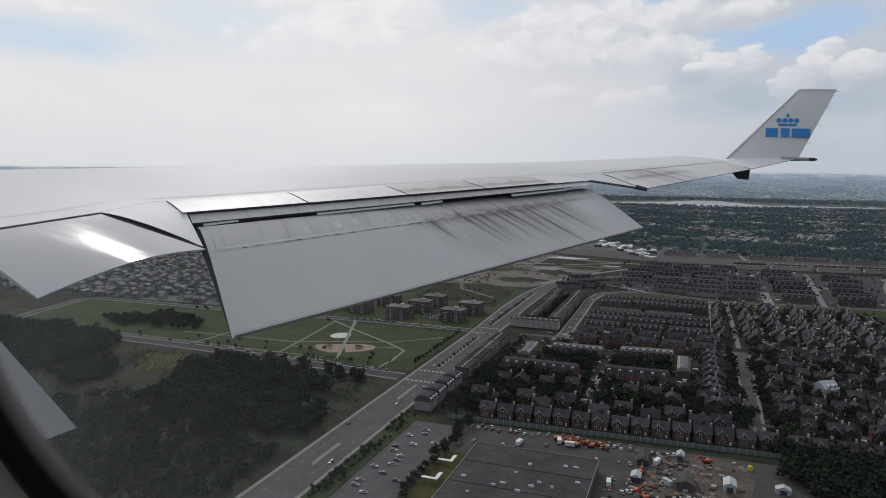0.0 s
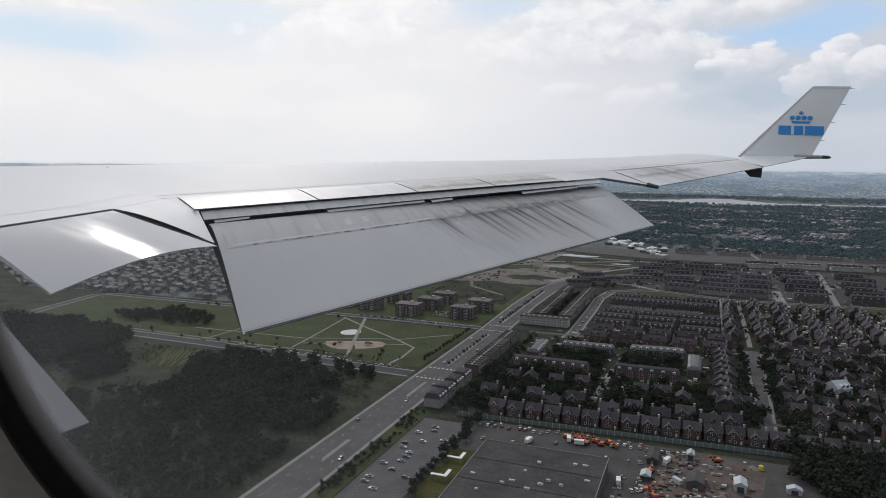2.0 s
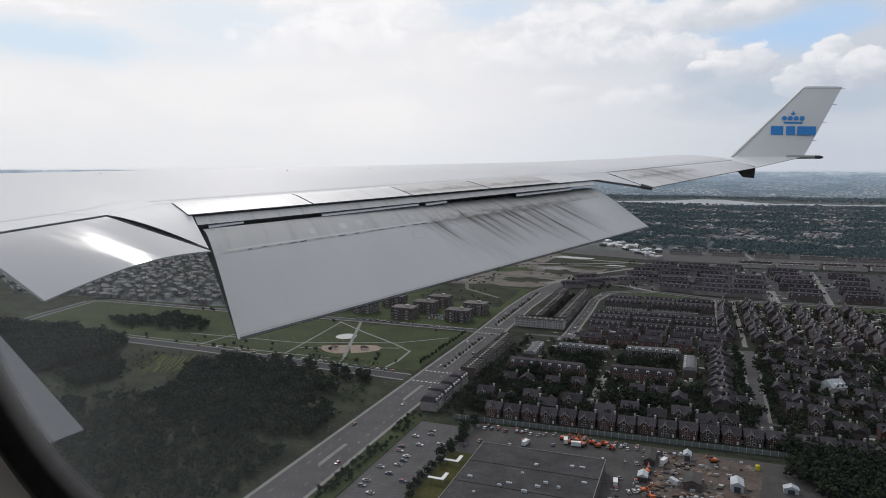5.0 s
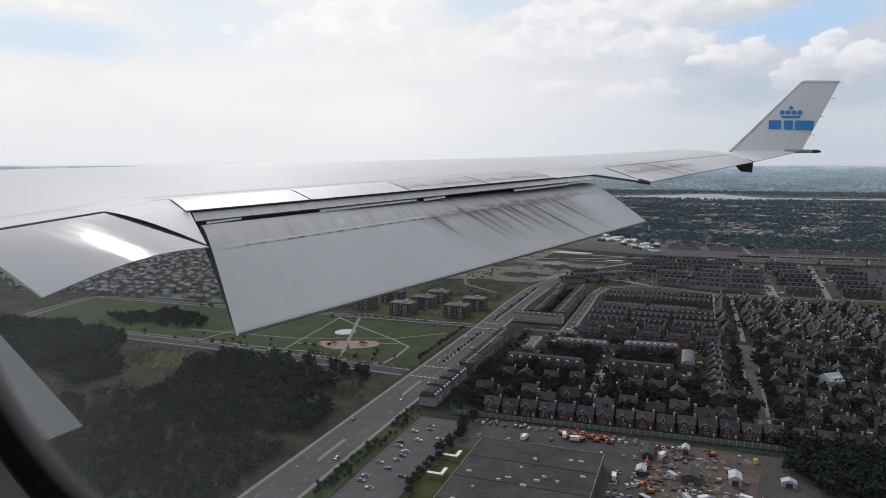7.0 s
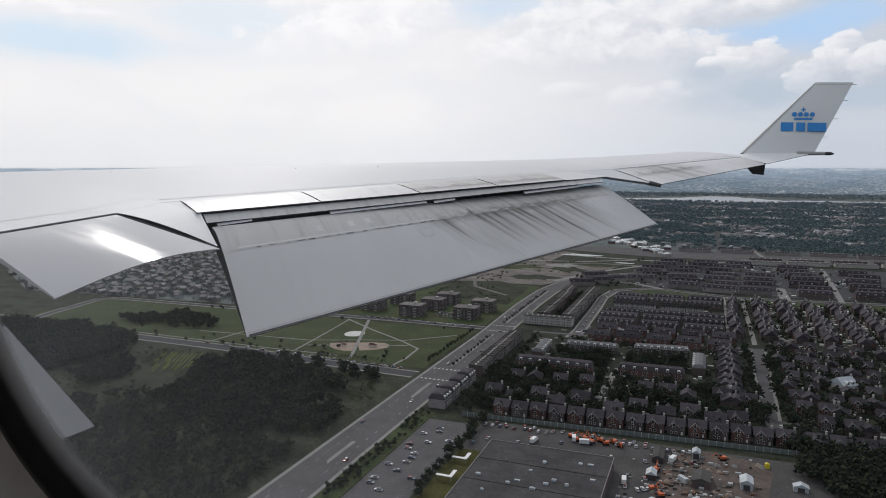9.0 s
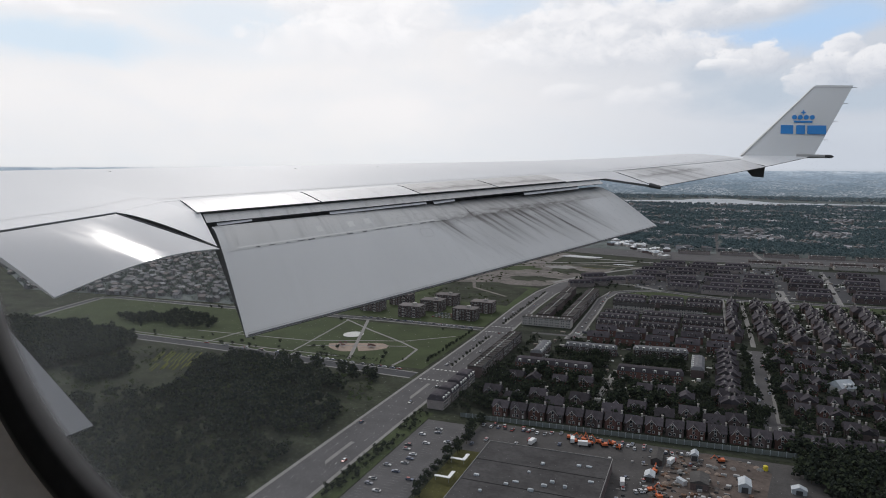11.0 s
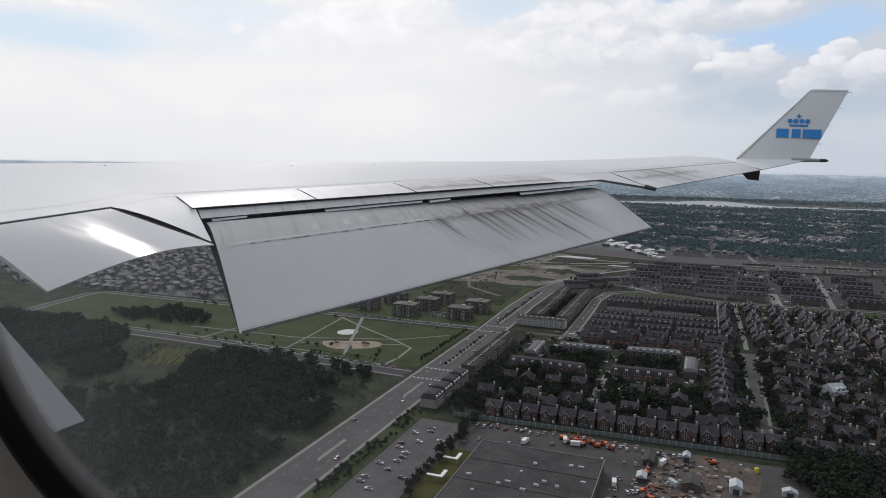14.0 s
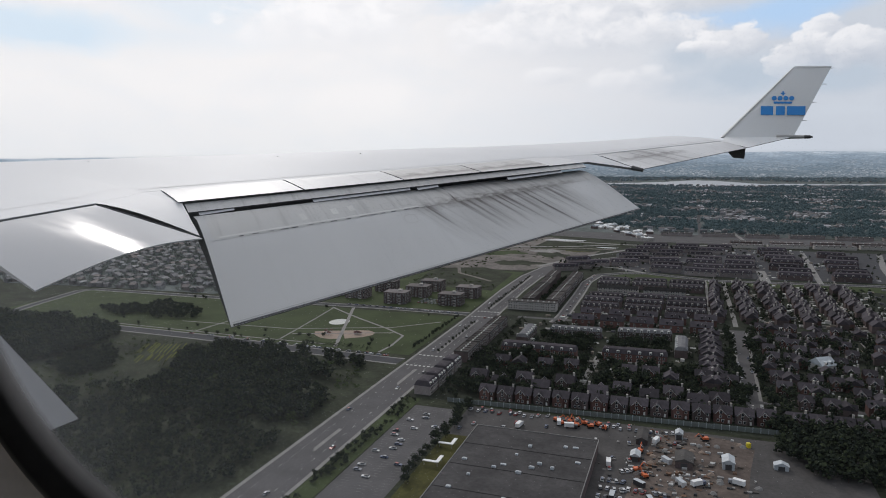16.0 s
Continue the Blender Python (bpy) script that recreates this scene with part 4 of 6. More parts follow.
sheet("green_mound", [(-330, 800), (-222, 790), (-226, 915), (-280, 955), (-350, 930)], 0.05, M["meadow"], "rough green mound", "ground")
sheet("marsh", [(-260, 1180), (-150, 1160), (-90, 1250), (-130, 1330), (-250, 1320)], 0.05, M["meadow"], "green wet ground", "ground")
for bx, by, br, mat in ((-300, 1120, 46, "lawn"), (-210, 1110, 34, "meadow"), (-350, 1180, 50, "meadow"), (-170, 1170, 30, "dry"), (-240, 1010, 36, "meadow"), (-380, 1060, 44, "sand"), (-230, 1150, 26, "concrete")):
    k = random.Random(bx)
    sheet("ground_patch", [(bx + br * k.uniform(0.6, 1.25) * math.cos(t), by + 0.8 * br * k.uniform(0.5, 1.3) * math.sin(t)) for t in (2 * math.pi * i / 22 for i in range(22))], 0.04 + 0.0001 * br, M[mat], "uneven patch of weeds or gravel on bare land", "ground")
sheet("pond", [(-262, 1300), (-230, 1290), (-185, 1296), (-180, 1310), (-240, 1322)], 0.07, M["water"], "pale still pond", "water")
sheet("puddle", [(-150, 1215), (-120, 1212), (-112, 1222), (-140, 1226)], 0.07, M["water"], "pale puddle on bare ground", "water")
for fx, fy, n_rows, long in ((-452, 470, 11, 34), (-412, 462, 12, 26), (-430, 440, 8, 22)):
    g = Geo()
    for k in range(n_rows):
        x0 = fx + 3.4 * k
        y0, w, q = fy + rnd.uniform(-3, 3) + 0.8 * k, rnd.uniform(0.5, 1.2), long * rnd.uniform(0.6, 1.0)
        outline = []
        for i in range(9):
            t = i / 8
            outline.append((x0 + q * t * 0.5 - w * rnd.uniform(0.4, 1.0), y0 - q * t))
        for i in range(9):
            t = 1 - i / 8
            outline.append((x0 + q * t * 0.5 + w * rnd.uniform(0.4, 1.0), y0 - q * t))
        g.prism(outline[::-1], 0.0, 0.35)
    stuff("flower_strips", g, [M["yellow"]], "strips of yellow flowers in a meadow", "field")
sheet("commercial_yard", rect(-131, 92, 255, 414), 0.04, M["yard_asphalt"], "worn grey works yard", "pavement")
sheet("dirt_yard", [(-24, 318), (30, 314), (36, 372), (40, 398), (30, 408), (6, 413), (-14, 402)], 0.06, M["yard_dirt"], "brown unpaved works yard", "ground")
sheet("parking_lot", rect(-166, -134, 200, 404), 0.05, M["old_asphalt"], "grey parking lot with faded bay lines", "pavement")
sheet("verge", rect(-179, -167, 200, 416), 0.035, M["lawn"], "grass verge beside the boulevard", "lawn")
sheet("verge", rect(-131, -114, 255, 366), 0.05, M["dry"], "yellowish grass strip beside the large building", "lawn")
sheet("green_strip", [(-104, 918), (-60, 930), (30, 905), (60, 912), (130, 906), (420, 915), (420, 950), (150, 938), (40, 926), (-20, 945), (-52, 960), (-80, 952)], 0.05, M["lawn"], "long green strip beside the curved road", "lawn")

sheet("paved_court", [(-90, 985), (-20, 978), (90, 962), (330, 985), (330, 1262), (-60, 1262), (-110, 1150)], 0.045, M["asphalt"], "dark paved courts between the townhouse rows", "pavement")

# boulevard: two carriageways, a median and kerbs
CURVE = [(-204, 190), (-204, 640), (-208, 800), (-206, 900), (-194, 980), (-160, 1050), (-110, 1095), (-40, 1120)]
g = Geo()
g.prism(ribbon([(x + 9.2, y) for x, y in CURVE], 30.5), 0.0, 0.045)
setting("pavement_boulevard", g, M["concrete"], "pale pavement along the boulevard", "pavement")
g = Geo()
g.prism(ribbon([(x + 9.2, y) for x, y in CURVE], 25.8), 0.0, 0.07)
setting("boulevard", g, M["old_asphalt"], "wide grey boulevard", "road")
for y0, y1 in ((318, 352), (436, 474), (520, 640), (690, 900)):
    g = Geo()
    x0, x1 = (-195.6, -193.0)
    if y0 > 650:
        x0, x1 = -199.5, -195
    g.prism([(x0, y0 + 4), (x0 + 2.5, y0), (x1, y0 + 4), (x1, y1), (x0, y1)], 0.05, 0.22)
    tagged(part("median", g, M["concrete"]), "raised pale median in the boulevard", "median", kind="structure")
for x in (-201.6, -188.4):
    g = Geo()
    for k in range(60):
        y = 200 + 12 * k
        g.box(x - 0.07, x + 0.07, y, y + 3.0, 0.06, 0.085)
    tagged(part("lane_line", g, M["line"]), "faded white lane dashes on the boulevard", "road marking", kind="stuff")
for y in (483, 511, 655, 679):
    g = Geo()
    for k in range(7):
        g.box(-206.6 + 3.6 * k, -204.7 + 3.6 * k, y, y + 1.8, 0.06, 0.086)
    tagged(part("crossing", g, M["line"]), "white zebra crossing bars", "road marking", kind="stuff")

road("park_road", [(-214, 490), (-300, 494), (-420, 503), (-560, 506), (-760, 522), (-1200, 548)], 13)
road("north_park_road", [(-212, 664), (-320, 665), (-540, 655), (-700, 652), (-716, 640), (-700, 560), (-690, 524)], 9)
road("curved_road", [(-112, 938), (-82, 962), (-50, 970), (-15, 956), (40, 938), (99, 942), (157, 949), (211, 955), (420, 968)], 9)
road("lane_west", [(-119, 655), (-117, 684), (-118, 805), (-120, 880), (-112, 938)], 9, "old_asphalt")
road("alley", [(44, 452), (46, 540), (49, 672)], 9.5, "old_asphalt")
road("mews_road", [(-160, 668), (49, 672), (230, 672), (420, 668)], 6.5, "old_asphalt", kerb=False)
road("mews_road", [(-64, 566), (-66, 520), (-69, 464)], 5.0, "concrete", kerb=False)
road("mews_road", [(24.6, 700), (24.8, 900), (24, 935)], 3.0, "concrete", kerb=False)
road("mews_road", [(47, 690), (47, 760), (46, 850), (46, 934)], 4.5, "concrete", kerb=False)
road("lane_east", [(150, 452), (152, 900)], 8, "old_asphalt")
road("mews_road", [(-140, 476), (44, 480), (150, 480), (420, 470)], 5.0, "old_asphalt", kerb=False)
road("rail_road", [(-420, 1440), (-100, 1380), (160, 1372), (420, 1384), (900, 1420)], 34, "old_asphalt", kerb=False, label="broad grey road and rail corridor")
road("far_street", [(25, 1392), (25, 1752), (31, 2324), (38, 2900)], 7, "old_asphalt", 0.10, kerb=False)
road("far_street", [(100, 1394), (92, 1480), (84, 1600)], 7, "concrete", 0.10, kerb=False)
road("far_street", [(160, 950), (166, 1040), (172, 1131), (178, 1240)], 7, "concrete", 0.08, kerb=False)
road("far_street", [(97, 942), (98, 1035)], 12, "concrete", 0.08, kerb=False)
road("far_street", [(-52, 970), (-90, 1003), (-130, 1012)], 7, "concrete", 0.08, kerb=False)
road("far_street", [(245, 960), (262, 1100), (290, 1250)], 8, "concrete", 0.08, kerb=False)
road("dirt_track", [(-246, 1295), (-180, 1280), (-97, 1268), (-3, 1274), (60, 1310)], 9, "concrete", 0.09, "pale gravel track over bare land", False)
road("dirt_track", [(-206, 985), (-176, 1060), (-140, 1130), (-92, 1205), (-20, 1262)], 8, "concrete", 0.08, "pale gravel track over bare land", False)
road("dirt_track", [(-420, 1210), (-300, 1190), (-200, 1215), (-120, 1262)], 8, "concrete", 0.085, "pale gravel track over bare land", False)
road("dirt_track", [(-240, 850), (-300, 900), (-330, 985), (-260, 1060)], 5, "dirt", kerb=False)
road("site_track", [(-480, 1150), (-330, 1120), (-180, 1200), (-90, 1190)], 9, "dirt", kerb=False)

# river, with uneven banks
bank0, bank1 = [], []
for i in range(60):
    x = -1000 + 36 * i
    near_bank = 3600 + min(0.0006 * (x - 60) ** 2, 260) + 45 * math.sin(x / 70) + rnd.uniform(-30, 30)
    bank0.append((x, near_bank))
    bank1.append((x, near_bank + 90 + 640 * math.exp(-((x - 40) / 300) ** 2) + rnd.uniform(-30, 30)))
sheet("river", bank0 + bank1[::-1], 0.12, M["water"], "broad pale river in the distance", "water")

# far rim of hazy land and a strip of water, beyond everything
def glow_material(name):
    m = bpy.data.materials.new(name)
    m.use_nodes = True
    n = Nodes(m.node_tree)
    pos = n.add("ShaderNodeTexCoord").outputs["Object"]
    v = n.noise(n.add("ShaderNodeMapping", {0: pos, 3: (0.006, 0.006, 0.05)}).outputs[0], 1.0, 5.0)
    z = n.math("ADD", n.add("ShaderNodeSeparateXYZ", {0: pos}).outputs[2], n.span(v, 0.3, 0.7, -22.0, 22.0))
    # haze painted as a self-lit ramp, paler towards the horizon
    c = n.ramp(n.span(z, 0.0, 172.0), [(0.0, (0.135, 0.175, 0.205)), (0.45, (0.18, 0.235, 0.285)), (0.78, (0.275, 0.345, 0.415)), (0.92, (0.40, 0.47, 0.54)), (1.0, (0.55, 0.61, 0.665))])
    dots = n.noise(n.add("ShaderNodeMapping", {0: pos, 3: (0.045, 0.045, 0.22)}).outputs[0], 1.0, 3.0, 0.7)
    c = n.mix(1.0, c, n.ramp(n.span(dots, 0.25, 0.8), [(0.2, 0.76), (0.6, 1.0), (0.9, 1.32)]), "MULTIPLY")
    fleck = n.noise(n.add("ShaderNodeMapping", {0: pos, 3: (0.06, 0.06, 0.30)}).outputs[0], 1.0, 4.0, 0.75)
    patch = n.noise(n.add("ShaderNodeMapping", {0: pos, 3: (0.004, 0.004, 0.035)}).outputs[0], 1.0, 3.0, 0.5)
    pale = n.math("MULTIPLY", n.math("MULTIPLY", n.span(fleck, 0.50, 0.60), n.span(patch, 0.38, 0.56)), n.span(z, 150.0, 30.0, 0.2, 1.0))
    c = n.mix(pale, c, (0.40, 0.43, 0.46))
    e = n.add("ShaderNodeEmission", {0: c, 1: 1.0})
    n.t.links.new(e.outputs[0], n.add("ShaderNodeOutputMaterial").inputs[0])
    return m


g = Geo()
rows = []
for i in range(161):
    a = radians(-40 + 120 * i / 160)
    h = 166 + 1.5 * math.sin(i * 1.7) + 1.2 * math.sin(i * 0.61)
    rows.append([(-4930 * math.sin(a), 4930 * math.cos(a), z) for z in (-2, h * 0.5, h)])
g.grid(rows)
setting("backdrop", g, glow_material("distant_land_painted_haze"), "glowing distant land at the horizon with blue haze painted in", "backdrop")


# ---- trees ----
def crown_into(g, x, y, z0, high, wide, n, r, rd, mat=0):
    """Leaf clumps scattered through an uneven crown."""
    lobes = [(rd.uniform(-0.35, 0.35) * wide, rd.uniform(-0.35, 0.35) * wide, rd.uniform(0.35, 0.75)) for _ in range(4)]
    for k in range(n):
        lx, ly, lz = lobes[k % 4]
        t, q = rd.uniform(0, 6.283), math.sqrt(rd.random())
        z = min(max(lz + rd.gauss(0, 0.18), 0.12), 1.0)
        w = 0.36 * wide * (1 - 0.6 * abs(z - 0.5))
        g.clump((x + lx + q * w * math.cos(t), y + ly + q * w * math.sin(t), z0 + high * z), r * rd.uniform(0.6, 1.15), rd, mat)


def tree_mesh(seed, high, wide):
    rd = random.Random(seed)
    t = Geo()
    t.tube((0, 0, -0.2), (0.1, 0.05, high * 0.45), 0.03 * high, 0.017 * high, 7)
    for k in range(4):
        a = 1.57 * k + rd.random()
        t.tube((0.1, 0.05, high * (0.26 + 0.05 * k)), (wide * 0.3 * math.cos(a), wide * 0.3 * math.sin(a), high * rd.uniform(0.55, 0.75)), 0.012 * high, 0.005 * high, 5)
    c = Geo()
    crown_into(c, 0, 0, high * 0.18, high * 0.80, wide, 110, wide * 0.105, rd)
    return t.mesh("trunk", [M["bark"]]), c.mesh("crown", [M["leaf"]])


TREES = [tree_mesh(s, h, w) for s, h, w in ((1, 9, 7), (2, 11, 9), (3, 7, 6), (4, 13, 9), (5, 5, 4))]


def tree(x, y, kind, scale=1.0, label="leafy dark green broadleaf tree", group="garden trees"):
    o = tagged(new("tree"), label, "tree", group)
    o.matrix_basis = Matrix.LocRotScale((x, y, 0), Euler((0, 0, rnd.uniform(0, 6.28))), (scale,) * 3)
    part("trunk", TREES[kind][0], [], o)
    part("crown", TREES[kind][1], [], o)
    return o


def wood(name, spots, label, mat="leaf", n=46, size=1.0, trunk=True):
    """A wood of many trees as one mass."""
    g = Geo()
    for x, y, h in spots:
        w = h * rnd.uniform(0.75, 1.05) * size
        if trunk:
            g.tube((x, y, 0), (x, y, h * 0.5), 0.02 * h, 0.012 * h, 4, 1)
        crown_into(g, x, y, h * 0.10, h * 0.88, w, n, w * 0.135, rnd)
    return stuff(name, g, [M[mat], M["bark"]], label, "trees")


def scatter(outline, step, lo, hi, keep, size=45.0, below=9.0):
    """Spots inside an outline, thinned by a soft noise."""
    xs, ys = [p[0] for p in outline], [p[1] for p in outline]
    spots, n = [], len(outline)
    y = min(ys)
    while y < max(ys):
        x = min(xs)
        while x < max(xs):
            px, py = x + rnd.uniform(-0.45, 0.45) * step, y + rnd.uniform(-0.45, 0.45) * step
            inside = False
            for i in range(n):
                (ax, ay), (bx, by) = outline[i], outline[(i + 1) % n]
                if (ay > py) != (by > py) and px < (bx - ax) * (py - ay) / (by - ay) + ax:
                    inside = not inside
            v = noise.noise(Vector((px / size, py / size, 3.3))) + 0.35 * noise.noise(Vector((px / 13, py / 13, 8)))
            if inside and keep < v < below and not (py > 1340 and abs(px - 25) < 5.5):
                spots.append((px, py, rnd.uniform(lo, hi)))
            x += step
        y += step
    return spots


WEST = [(-700, 440), (-690, 500), (-606, 512), (-540, 508), (-503, 490), (-487, 445), (-494, 397), (-620, 380)]
wood("woodland", scatter(WEST, 6.2, 6, 12, -0.6), "dense dark green wood beside the park road", n=60)
HEDGE = [(-476, 392), (-477, 421), (-463, 436), (-433, 421), (-426, 393), (-440, 372)]
wood("woodland", scatter(HEDGE, 6, 5, 9, -0.4), "dark hedge of trees in the rough meadow", n=60)
MIDDLE = [(-393, 445), (-380, 478), (-345, 482), (-310, 462), (-286, 460), (-250, 440), (-226, 390), (-223, 359), (-244, 341), (-276, 338), (-313, 344), (-356, 376), (-375, 414)]
wood("woodland", scatter(MIDDLE, 6.4, 5, 12, -0.32, 30.0), "dark green wood in rough meadow beside the boulevard", n=64)
wood("scrub", scatter(MIDDLE, 8.5, 3, 7, -0.15, 30.0), "lighter green young trees at the wood's edge", "bush", 34, 1.1, False)
wood("scrub", scatter([(-640, 255), (-228, 215), (-216, 480), (-420, 488), (-640, 420)], 7, 1.0, 3.6, -0.02, 30.0), "low green scrub in rough grass", "bush", 16, 1.5, False)
wood("scrub", scatter([(-470, 330), (-413, 353), (-365, 386), (-228, 329), (-216, 320), (-217, 268), (-255, 235), (-430, 235)], 6.8, 3, 8, -0.22, 35.0), "thicket of young trees in rough grass", "leaf", 30, 1.25, False)
wood("scrub", scatter([(-345, 486), (-300, 468), (-250, 448), (-228, 405), (-218, 400), (-217, 478), (-280, 484)], 6, 1.5, 4.5, -0.05, 25.0), "fresh green shrubs between wood and road", "fresh", 22, 1.4, False)
wood("planting", scatter([(-352, 518), (-262, 524), (-250, 512), (-352, 510)], 3.2, 0.8, 2.0, -0.1, 14.0), "low dark planting beds along the park's edge", "leaf", 10, 1.5, False)
wood("planting", scatter([(-352, 538), (-310, 531), (-298, 526), (-350, 529)], 3.2, 0.8, 2.0, -0.1, 14.0), "low dark planting beds beside the playground", "leaf", 10, 1.5, False)
for spots in ([(-338, 488), (-322, 484), (-302, 486), (-296, 478), (-312, 474), (-328, 478)], [(-276, 482), (-262, 480), (-246, 474), (-240, 466), (-253, 462), (-268, 470)]):
    for x, y in spots:
        wood_spot = [(x + rnd.uniform(-3, 3), y + rnd.uniform(-2, 2), rnd.uniform(6, 10)) for _ in range(2)]
        wood("bush", wood_spot, "dark round bush beside the park road", n=60)
wood("hedge", scatter([(-178, 215), (-167.5, 215), (-167.5, 412), (-178, 416)], 3.6, 1.5, 4.2, -0.3, 20.0), "dark hedge between the boulevard and the parking lot", n=40)
wood("scrub", scatter([(-400, 945), (-225, 950), (-160, 1085), (-140, 1235), (-260, 1345), (-500, 1250)], 15, 1.0, 3.0, 0.12, 60.0), "low weeds and shrubs on bare land", "bush", 16, 2.2, False)
wood("scrub", scatter([(-340, 795), (-222, 790), (-226, 915), (-280, 955), (-350, 930)], 9, 0.8, 2.5, -0.05, 40.0), "low shrubs on a rough green mound", "bush", 14, 2.0, False)
wood("woodland", scatter([(-606, 560), (-560, 545), (-500, 548), (-470, 566), (-490, 592), (-560, 612)], 7, 5, 9, -0.25), "dark clump of trees in the park")
wood("woodland", scatter([(50, 432), (74, 442), (110, 452), (160, 474), (160, 388), (94, 368), (64, 376), (54, 400)], 6, 6, 11, -0.7), "dark green grove behind the works yard")


# ---- houses ----
def window_mesh(w, h, arch=False):
    g = Geo()
    g.box(-w / 2, w / 2, -0.08, 0.02, 0, h, 0)
    g.box(-w / 2 + 0.14, w / 2 - 0.14, -0.1, -0.075, 0.14, h - 0.14, 1)
    if arch:
        g.prism([(w / 2 * math.cos(t), 0) for t in (0, math.pi)] + [(-w / 4, -0.05)], h, h + 0.02, 0)
    return g.mesh("window", [M["trim"], M["glass"]])


WIN = {"std": window_mesh(1.5, 1.7), "wide": window_mesh(2.3, 1.7), "dormer": window_mesh(1.7, 1.8)}


def gable_house_kit(w, d, eave, ridge, wall, roof, cross=True, chimney=True, near=True):
    """A pitched house with a front gable towards -y; returns its Empty."""
    o = new("house")
    g = Geo()
    g.box(-w / 2, w / 2, 0, d, 0, eave)
    for x in (-w / 2, w / 2):
        s = [(x, 0.02, eave), (x, d - 0.02, eave), (x, d / 2, ridge - 0.15)]
        g.face(s if x > 0 else s[::-1])
    part("wall", g, M[wall], o)
    g = Geo()
    g.gable(-w / 2, w / 2, 0, d, eave, ridge, "x", 0.35)
    part("roof", g, M[roof], o)
    if cross:
        gw = w * 0.56
        g = Geo()
        cx = -w * 0.12
        g.box(cx - gw / 2, cx + gw / 2, -0.9, 0.1, 0, eave)
        g.face([(cx - gw / 2, -0.9, eave), (cx + gw / 2, -0.9, eave), (cx, -0.9, eave + gw * 0.52)])
        part("front_gable", g, M[wall], o)
        g = Geo()
        top = eave + gw * 0.52
        for sx in (-1, 1):
            a, b = (cx + sx * (gw / 2 + 0.3), eave - 0.25), (cx, top + 0.12)
            g.face([(a[0], -1.2, a[1]), (b[0], -1.2, b[1]), (b[0], d / 2, b[1]), (a[0], d * 0.25, a[1])])
            g.face([(a[0], -1.2, a[1] - 0.2), (a[0], -1.2, a[1]), (b[0], -1.2, b[1]), (b[0], -1.2, b[1] - 0.2)])
        part("gable_roof", g, M[roof], o)
        for sx in (-1, 1) if near else ():
            g = Geo()
            a, b = (cx + sx * (gw / 2 + 0.32), eave - 0.3), (cx, top + 0.05)
            g.face([(a[0], -1.24, a[1] - 0.14), (a[0], -1.24, a[1] + 0.20), (b[0], -1.24, b[1] + 0.20), (b[0], -1.24, b[1] - 0.14)])
            part("bargeboard", g, M["trim"], o)
        for x, z, k in ((cx, 3.6, "std"), (cx - 1.3, 0.9, "std"), (cx + 1.3, 0.9, "std"), (cx, eave + 0.1, "dormer"))[:4 if near else 1]:
            part("window", WIN[k], [], o, at=(x, -0.92, z))
        part("window", WIN["std"], [], o, at=(w * 0.33, -0.02, 3.6))
        if near:
            g = Geo()
            g.box(-0.55, 0.55, -0.08, 0.05, 0, 2.1)
            part("door", g, M["trim"], o, at=(w * 0.33, -0.02, 0.1))
    else:
        for x in (-w * 0.3, 0, w * 0.3):
            part("window", WIN["std"], [], o, at=(x, -0.02, 3.6))
        for x in (-w * 0.3, w * 0.3):
            part("window", WIN["wide"], [], o, at=(x, -0.02, 0.9))
            g = Geo()
            z = eave + 0.5
            g.box(-1.1, 1.1, -0.2, 3.0, 0, 1.9)
            g.gable(-1.1, 1.1, -0.2, 3.0, 1.9, 2.7, "y", 0.15)
            dm = part("dormer", g, M[roof], o, at=(x * 0.55, 0.9, z))
            part("window", WIN["dormer"], [], dm, at=(0, -0.22, 0.1))
    if chimney:
        g = Geo()
        g.box(-0.55, 0.55, -0.5, 0.5, 0, 3.1)
        g.box(-0.65, 0.65, -0.6, 0.6, 3.1, 3.4)
        g = g.mesh("chimney", [M["stone"]])
        for x in (w / 2 - 0.6, 0.6 - w / 2) if w > 15 else (w / 2 - 0.6,):
            part("chimney", g, [], o, at=(x, d * 0.5, ridge - 1.7))
    if w > 15:
        g = Geo()
        g.box(-0.5, 0.5, -0.6, 0.6, 0, 0.25)
        part("skylight", g, M["trim"], o, at=(0, d * 0.30, ridge - 1.9))
    return o


